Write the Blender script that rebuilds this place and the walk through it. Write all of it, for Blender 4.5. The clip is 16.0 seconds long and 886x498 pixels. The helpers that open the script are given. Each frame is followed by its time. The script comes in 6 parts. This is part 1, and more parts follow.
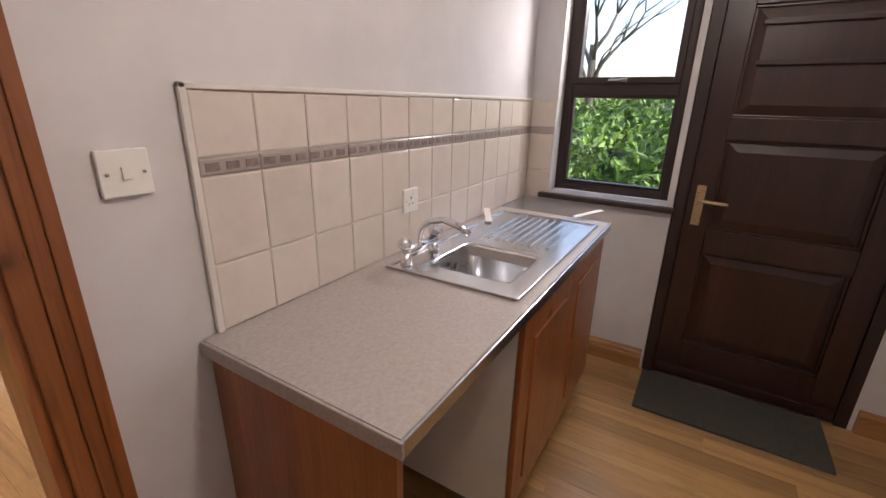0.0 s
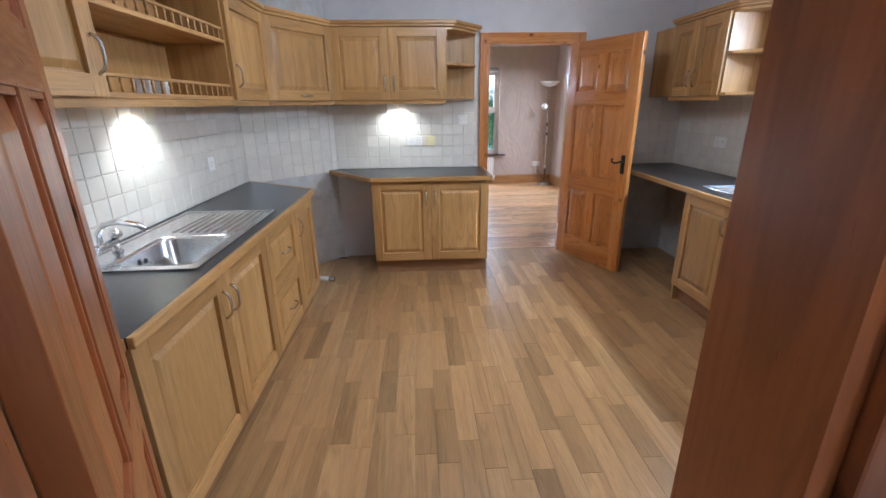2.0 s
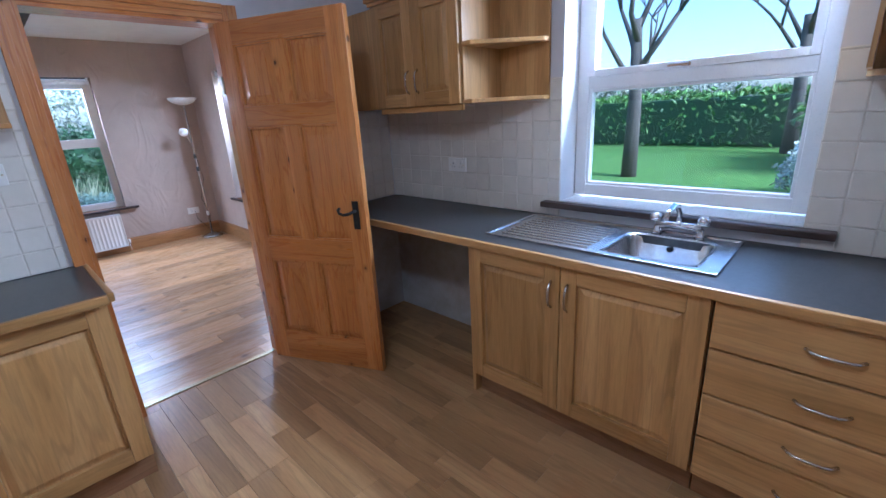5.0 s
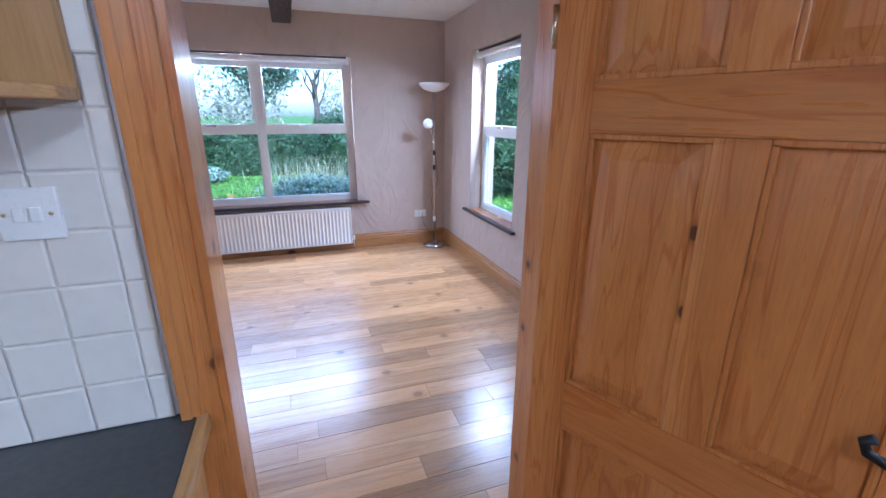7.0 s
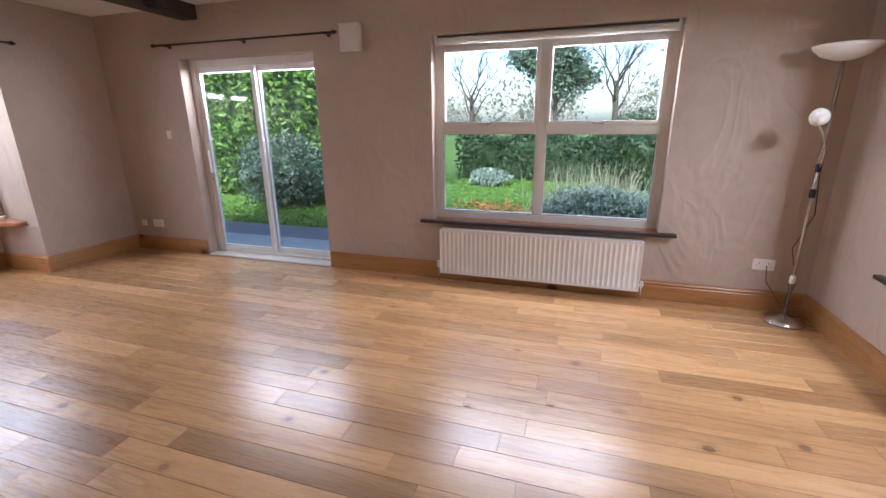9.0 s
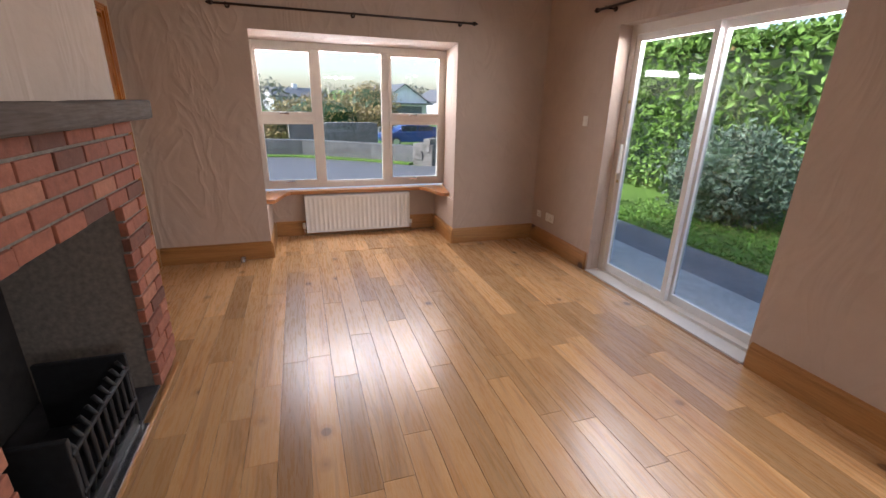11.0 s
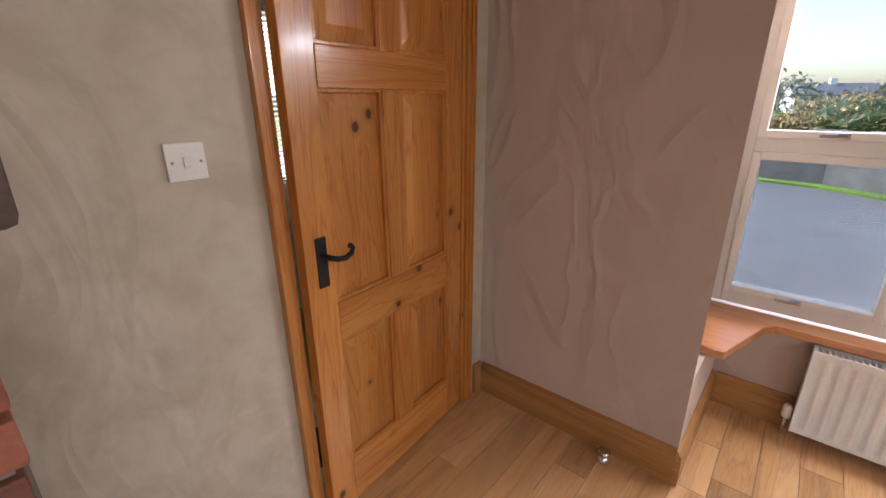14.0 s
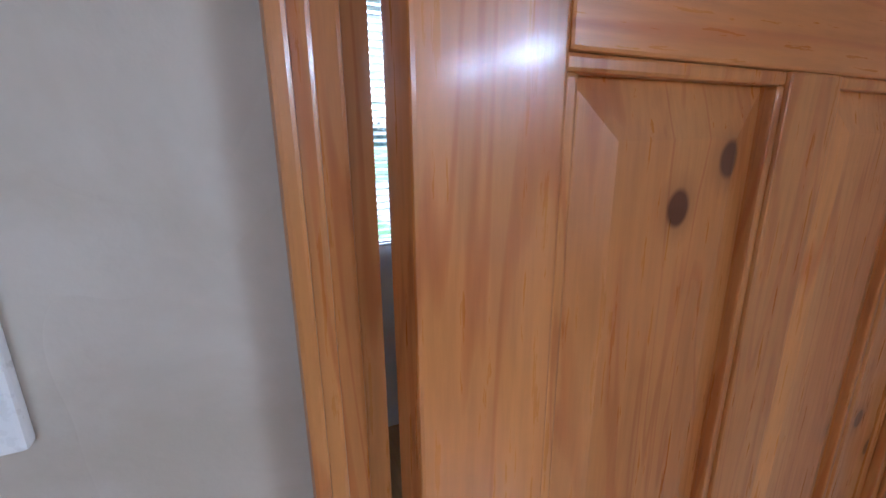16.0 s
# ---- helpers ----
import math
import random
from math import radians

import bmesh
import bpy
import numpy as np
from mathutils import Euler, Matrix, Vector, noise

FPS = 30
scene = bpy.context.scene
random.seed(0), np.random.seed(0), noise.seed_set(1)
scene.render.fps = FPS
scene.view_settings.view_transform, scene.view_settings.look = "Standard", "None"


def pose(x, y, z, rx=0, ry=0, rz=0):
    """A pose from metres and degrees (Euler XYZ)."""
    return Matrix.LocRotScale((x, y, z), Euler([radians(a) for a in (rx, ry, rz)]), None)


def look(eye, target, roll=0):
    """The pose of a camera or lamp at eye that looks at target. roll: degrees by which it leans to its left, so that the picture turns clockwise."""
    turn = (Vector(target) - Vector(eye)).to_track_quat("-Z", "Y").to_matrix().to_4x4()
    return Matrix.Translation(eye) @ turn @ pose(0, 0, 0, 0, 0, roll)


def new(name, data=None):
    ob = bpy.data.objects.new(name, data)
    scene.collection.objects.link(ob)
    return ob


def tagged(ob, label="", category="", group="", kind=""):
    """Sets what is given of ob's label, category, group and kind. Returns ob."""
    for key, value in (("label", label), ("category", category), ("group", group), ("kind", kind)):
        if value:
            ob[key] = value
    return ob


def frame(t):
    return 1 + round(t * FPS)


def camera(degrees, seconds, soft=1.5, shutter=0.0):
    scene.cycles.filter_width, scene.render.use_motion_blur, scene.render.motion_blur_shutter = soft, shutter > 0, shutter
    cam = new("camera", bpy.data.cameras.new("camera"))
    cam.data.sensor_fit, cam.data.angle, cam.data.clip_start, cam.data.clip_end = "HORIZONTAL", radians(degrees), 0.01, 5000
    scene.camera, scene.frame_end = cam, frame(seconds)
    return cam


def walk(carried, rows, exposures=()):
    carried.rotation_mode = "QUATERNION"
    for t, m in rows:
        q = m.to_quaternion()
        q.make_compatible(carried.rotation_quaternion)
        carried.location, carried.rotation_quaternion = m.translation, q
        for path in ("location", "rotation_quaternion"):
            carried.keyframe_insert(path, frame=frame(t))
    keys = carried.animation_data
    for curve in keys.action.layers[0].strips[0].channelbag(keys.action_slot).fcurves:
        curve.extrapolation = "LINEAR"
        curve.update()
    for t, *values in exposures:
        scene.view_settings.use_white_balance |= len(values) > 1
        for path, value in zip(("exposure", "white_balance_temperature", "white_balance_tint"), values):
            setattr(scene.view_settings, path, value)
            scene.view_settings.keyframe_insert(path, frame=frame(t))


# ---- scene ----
cam = camera(91.7, 16.0)
PATH = [
    (0, (0.228, 0.095, 1.498), (1.907, 1.113, 0.824), 1.2),
    (0.5, (0.205, 0.176, 1.508), (1.409, 1.719, 0.813), 1.4),
    (1, (0.16, 0.377, 1.51), (0.855, 2.207, 0.816), 0.0),
    (1.5, (0.114, 0.583, 1.518), (0.442, 2.517, 0.84), -1.1),
    (2, (0.116, 0.824, 1.517), (0.219, 2.788, 0.851), -0.7),
    (2.5, (0.056, 1.06, 1.495), (0.214, 3.026, 0.847), -0.8),
    (3, (0.076, 1.257, 1.476), (0.694, 3.134, 0.837), -1.9),
    (3.2, (0.116, 1.35, 1.475), (0.934, 3.157, 0.857), -2.6),
    (5.5, (0.651, 2.952, 1.527), (2.02, 4.272, 0.907), -3.2),
    (6, (0.757, 3.397, 1.53), (1.797, 5.001, 0.942), -1.2),
    (6.6, (0.87, 3.932, 1.524), (1.713, 5.648, 0.936), -0.7),
    (7.2, (1.023, 4.38, 1.527), (1.54, 6.219, 0.935), 0.8),
    (7.6, (1.054, 4.651, 1.511), (1.482, 6.514, 0.923), 1.5),
    (8, (1.039, 4.911, 1.473), (1.333, 6.802, 0.892), 0.9),
    (8.5, (1.08, 5.278, 1.425), (0.969, 7.192, 0.856), -1.0),
    (9, (1.029, 5.586, 1.432), (0.448, 7.415, 0.868), -0.5),
    (9.5, (0.878, 5.92, 1.41), (-0.076, 7.586, 0.85), 0.1),
    (9.6, (0.881, 5.998, 1.399), (-0.165, 7.61, 0.844), 0.2),
    (10, (0.695, 6.259, 1.397), (-0.655, 7.622, 0.83), 1.0),
    (10.2, (0.629, 6.388, 1.438), (-0.878, 7.563, 0.847), 1.2),
    (12.3, (-1.008, 7.213, 1.484), (-2.891, 7.286, 0.815), 0.3),
    (12.5, (-1.201, 7.223, 1.473), (-3.085, 7.172, 0.805), -0.2),
    (13, (-1.663, 7.161, 1.465), (-3.479, 6.651, 0.802), -0.2),
    (13.5, (-2.087, 6.925, 1.471), (-3.768, 6.082, 0.789), -0.6),
    (14, (-2.438, 6.662, 1.462), (-3.877, 5.44, 0.8), -0.4),
    (14.5, (-2.692, 6.379, 1.462), (-3.838, 4.867, 0.829), 0.6),
    (15, (-2.852, 6.084, 1.447), (-3.854, 4.463, 0.84), -1.0),
    (15.5, (-2.955, 5.882, 1.451), (-3.809, 4.167, 0.876), -0.8),
    (16, (-2.99, 5.822, 1.444), (-3.752, 4.051, 0.911), -0.6),
]
SKY, SUN, LAMP, DAY, BULB = 0.15, 2.6, 2.3, 15.0, 6.2
EXPOSURES = [(0.0, 2.45, 6700, 18), (1.0, 2.5, 6200, 13), (1.5, 2.45, 5700, 14), (2.0, 2.5, 4900, 6), (2.5, 2.45, 4500, 5), (3.2, 2.3, 4350, 6), (5.5, 2.2, 4350, 12), (6.0, 2.2, 5200, 26), (6.5, 2.4, 4900, 18), (7.0, 2.45, 4300, 10), (7.5, 2.3, 3950, 12), (8.5, 2.3, 4650, 14), (9.2, 1.95, 5800, 12), (10.2, 1.85, 6100, 13), (12.5, 2.25, 6400, 13), (13.5, 2.15, 6300, 13), (14.0, 2.05, 6200, 14), (14.5, 2.8, 7300, 20), (15.2, 2.55, 5900, 12), (16.0, 2.25, 4500, 9)]
walk(cam, [(t, look(eye, target, roll)) for t, eye, target, roll in PATH], EXPOSURES)

# ---- world and light ----
world = bpy.data.worlds.new("sky")
scene.world = world
world.use_nodes = True
wn = world.node_tree
sky = wn.nodes.new("ShaderNodeTexSky")
sky.sky_type, sky.sun_disc = "NISHITA", False
sky.sun_elevation, sky.sun_rotation = radians(38), radians(180)
sky.air_density, sky.dust_density, sky.ozone_density = 1.0, 2.0, 1.0
wn.links.new(sky.outputs[0], wn.nodes["Background"].inputs[0])
wn.nodes["Background"].inputs[1].default_value = SKY
sun_data = bpy.data.lights.new("sun", "SUN")
sun_data.energy, sun_data.angle, sun_data.color = SUN, radians(25), (1.0, 0.96, 0.9)
sun = new("sun", sun_data)
sun.rotation_euler = (radians(52), 0, 0)


# ---- materials ----
def nodes_of(name, rough=0.5, metal=0.0):
    m = bpy.data.materials.new(name)
    m.use_nodes = True
    nt = m.node_tree
    b = nt.nodes["Principled BSDF"]
    b.inputs["Roughness"].default_value = rough
    b.inputs["Metallic"].default_value = metal
    return m, nt, b


def coords(nt, scale=(1, 1, 1), shift=True, world_space=False):
    """Object coordinates, scaled, moved by a random step for each object."""
    mp = nt.nodes.new("ShaderNodeVectorMath")
    mp.operation = "MULTIPLY_ADD"
    mp.inputs[1].default_value = scale
    if world_space:
        g = nt.nodes.new("ShaderNodeNewGeometry")
        nt.links.new(g.outputs["Position"], mp.inputs[0])
    else:
        tc = nt.nodes.new("ShaderNodeTexCoord")
        nt.links.new(tc.outputs["Object"], mp.inputs[0])
    if shift and not world_space:
        oi = nt.nodes.new("ShaderNodeObjectInfo")
        mu = nt.nodes.new("ShaderNodeMath")
        mu.operation = "MULTIPLY"
        mu.inputs[1].default_value = 57.0
        nt.links.new(oi.outputs["Random"], mu.inputs[0])
        nt.links.new(mu.outputs[0], mp.inputs[2])
    return mp.outputs[0]


def noise_of(nt, vec, scale, detail=4.0, rough=0.55, distort=0.0):
    n = nt.nodes.new("ShaderNodeTexNoise")
    n.inputs["Scale"].default_value = scale
    n.inputs["Detail"].default_value = detail
    n.inputs["Roughness"].default_value = rough
    n.inputs["Distortion"].default_value = distort
    nt.links.new(vec, n.inputs["Vector"])
    return n.outputs["Fac"]


def ramp_of(nt, fac, stops):
    r = nt.nodes.new("ShaderNodeValToRGB")
    e = r.color_ramp.elements
    while len(e) < len(stops):
        e.new(0.5)
    for el, (p, c) in zip(e, stops):
        el.position = p
        el.color = (c, c, c, 1) if isinstance(c, (int, float)) else (*c, 1)
    nt.links.new(fac, r.inputs[0])
    return r.outputs[0]


def mix_of(nt, a, b, fac, kind="MIX"):
    m = nt.nodes.new("ShaderNodeMix")
    m.data_type, m.blend_type = "RGBA", kind
    for v, s in ((fac, m.inputs[0]), (a, m.inputs[6]), (b, m.inputs[7])):
        if isinstance(v, (int, float)):
            s.default_value = v
        elif isinstance(v, tuple):
            s.default_value = (*v, 1)
        else:
            nt.links.new(v, s)
    return m.outputs[2]


def bump_of(nt, bsdf, height, strength, distance=0.01):
    b = nt.nodes.new("ShaderNodeBump")
    b.inputs["Strength"].default_value = strength
    b.inputs["Distance"].default_value = distance
    nt.links.new(height, b.inputs["Height"])
    nt.links.new(b.outputs[0], bsdf.inputs["Normal"])


def plain(name, c, rough=0.5, metal=0.0, vary=0.06, scale=9.0, bump=0.0):
    """A painted, plastic or metal surface with faint mottling and wear."""
    m, nt, b = nodes_of(name, rough, metal)
    v = coords(nt)
    n = noise_of(nt, v, scale, 6)
    lo = tuple(x * (1 - vary) for x in c)
    hi = tuple(min(1, x * (1 + vary)) for x in c)
    nt.links.new(ramp_of(nt, n, [(0.3, lo), (0.7, hi)]), b.inputs["Base Color"])
    n2 = noise_of(nt, v, scale * 14, 3)
    rr = ramp_of(nt, n2, [(0.3, rough * 0.85), (0.75, min(1, rough * 1.2))])
    nt.links.new(rr, b.inputs["Roughness"])
    if bump:
        bump_of(nt, b, n2, bump, 0.004)
    return m


def wood(name, dark, mid, light, axis=2, rough=0.4, fine=1.0, knots=0.0, tint=0.25, coat=0.0, polish=0.27):
    """Timber with grain along an axis of the object; boards differ, knots where asked."""
    m, nt, b = nodes_of(name, rough)
    s = [1.0, 1.0, 1.0]
    s[axis] = 0.07
    v = coords(nt, tuple(s))
    warp = noise_of(nt, v, 9 * fine, 3, 0.5, 0.8)
    rings = nt.nodes.new("ShaderNodeMath")
    rings.operation = "SINE"
    mul = nt.nodes.new("ShaderNodeMath")
    mul.operation = "MULTIPLY"
    mul.inputs[1].default_value = 62.0 if knots > 1 else 34.0
    nt.links.new(warp, mul.inputs[0])
    nt.links.new(mul.outputs[0], rings.inputs[0])
    grain = noise_of(nt, v, 130 * fine, 5, 0.6)
    col = ramp_of(nt, warp, [(0.25, dark), (0.5, mid), (0.75, light)])
    rc = ramp_of(nt, rings.outputs[0], [(0.0, 1.0), (0.65, 1.0), (1.0, (0.80, 0.60, 0.42) if knots > 1 else 0.78)])
    col = mix_of(nt, col, rc, 0.75, "MULTIPLY")
    col = mix_of(nt, col, ramp_of(nt, grain, [(0.3, 0.8), (0.6, 1.06)]), 0.7, "MULTIPLY")
    oi = nt.nodes.new("ShaderNodeObjectInfo")
    lo, hi = 1 - tint, 1 + tint * 0.5
    tone = ramp_of(nt, oi.outputs["Random"], [(0.0, (lo, lo * 0.97, lo * 0.93)), (0.5, (0.97, 0.96, 0.95)), (1.0, (hi, hi, hi * 1.02))])
    col = mix_of(nt, col, tone, 1.0, "MULTIPLY")
    if knots:
        ks = [5.0, 5.0, 5.0]
        ks[axis] = 4.2
        vk = coords(nt, tuple(ks))
        vo = nt.nodes.new("ShaderNodeTexVoronoi")
        vo.inputs["Scale"].default_value = knots
        nt.links.new(vk, vo.inputs["Vector"])
        k = ramp_of(nt, vo.outputs["Distance"], [(0.0, 1.0), (0.075, 1.0), (0.105, 0.3), (0.2, 0.0)])
        if tint > 0.28:
            k = mix_of(nt, k, ramp_of(nt, oi.outputs["Random"], [(0.0, 0.0), (0.52, 0.0), (0.56, 0.85), (1.0, 0.5)]), 1.0, "MULTIPLY")
        col = mix_of(nt, col, (dark[0] * 0.22, dark[1] * 0.16, dark[2] * 0.12), k)
    nt.links.new(col, b.inputs["Base Color"])
    nt.links.new(ramp_of(nt, grain, [(0.3, rough * 1.25), (0.7, rough * 0.85)]), b.inputs["Roughness"])
    b.inputs["Coat Weight"].default_value = coat
    b.inputs["Coat Roughness"].default_value = polish
    bump_of(nt, b, grain, 0.12, 0.002)
    return m


def plaster(name, c, lumps=0.0, rough=0.85, vary=0.06):
    """Wall plaster; lumps: trowelled relief of the rough coat."""
    m, nt, b = nodes_of(name, rough)
    v = coords(nt, world_space=True)
    big = noise_of(nt, v, 1.1, 4)
    mid = noise_of(nt, v, 7, 5, 0.6, 0.4)
    lo = tuple(x * (1 - vary) for x in c)
    hi = tuple(min(1, x * (1 + vary)) for x in c)
    col = ramp_of(nt, big, [(0.3, lo), (0.7, hi)])
    col = mix_of(nt, col, ramp_of(nt, mid, [(0.25, 0.9), (0.6, 1.0)] if vary < 0.1 else [(0.36, (0.74, 0.70, 0.62)), (0.58, 1.0)]), 0.6, "MULTIPLY")
    nt.links.new(col, b.inputs["Base Color"])
    if lumps:
        v2 = coords(nt, (0.8, 0.8, 0.42), world_space=True)
        sw = noise_of(nt, v2, 3.4, 2.5, 0.45, 1.6)
        rid = ramp_of(nt, sw, [(0.0, 0.0), (0.38, 0.2), (0.5, 0.8), (0.62, 0.3), (1.0, 0.6)])
        fine = noise_of(nt, v, 34, 4)
        h = mix_of(nt, rid, fine, 0.12)
        bump_of(nt, b, h, lumps, 0.03)
    else:
        bump_of(nt, b, noise_of(nt, v, 120, 3), 0.06, 0.002)
    return m


def tile_mat(name, c, rough=0.15):
    m, nt, b = nodes_of(name, rough)
    v = coords(nt)
    oi = nt.nodes.new("ShaderNodeObjectInfo")
    lo = tuple(x * 0.92 for x in c)
    col = ramp_of(nt, oi.outputs["Random"], [(0.0, lo), (1.0, c)])
    n = noise_of(nt, v, 16, 4)
    col = mix_of(nt, col, ramp_of(nt, n, [(0.3, 0.93), (0.65, 1.0)]), 0.8, "MULTIPLY")
    nt.links.new(col, b.inputs["Base Color"])
    bump_of(nt, b, noise_of(nt, v, 12, 2), 0.25, 0.006)
    return m


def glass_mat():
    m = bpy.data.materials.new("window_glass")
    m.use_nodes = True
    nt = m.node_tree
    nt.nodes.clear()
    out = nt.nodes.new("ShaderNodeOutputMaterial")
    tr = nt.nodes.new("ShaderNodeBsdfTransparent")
    # Even grey tint, added to darken the outdoors seen through the panes.
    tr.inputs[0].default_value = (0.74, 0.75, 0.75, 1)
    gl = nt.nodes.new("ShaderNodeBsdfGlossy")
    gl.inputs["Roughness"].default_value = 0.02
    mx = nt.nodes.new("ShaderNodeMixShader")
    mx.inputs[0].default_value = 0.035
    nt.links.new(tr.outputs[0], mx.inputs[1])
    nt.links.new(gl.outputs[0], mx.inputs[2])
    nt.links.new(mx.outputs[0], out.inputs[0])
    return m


def foliage(name, dark, light):
    m, nt, b = nodes_of(name, 0.55)
    g = nt.nodes.new("ShaderNodeNewGeometry")
    col = ramp_of(nt, g.outputs["Random Per Island"], [(0.0, dark), (0.6, light), (1.0, tuple(x * 1.35 for x in light))])
    nt.links.new(col, b.inputs["Base Color"])
    return m


def ground_mat(name, a, b_, c, scale, bump=0.5, rough=0.95):
    m, nt, b = nodes_of(name, rough)
    v = coords(nt, world_space=True)
    n1 = noise_of(nt, v, scale, 6, 0.65)
    n2 = noise_of(nt, v, scale * 0.07, 4)
    col = ramp_of(nt, n1, [(0.3, a), (0.55, b_), (0.75, c)])
    col = mix_of(nt, col, ramp_of(nt, n2, [(0.3, 0.75), (0.7, 1.1)]), 0.8, "MULTIPLY")
    nt.links.new(col, b.inputs["Base Color"])
    bump_of(nt, b, n1, bump, 0.03)
    return m


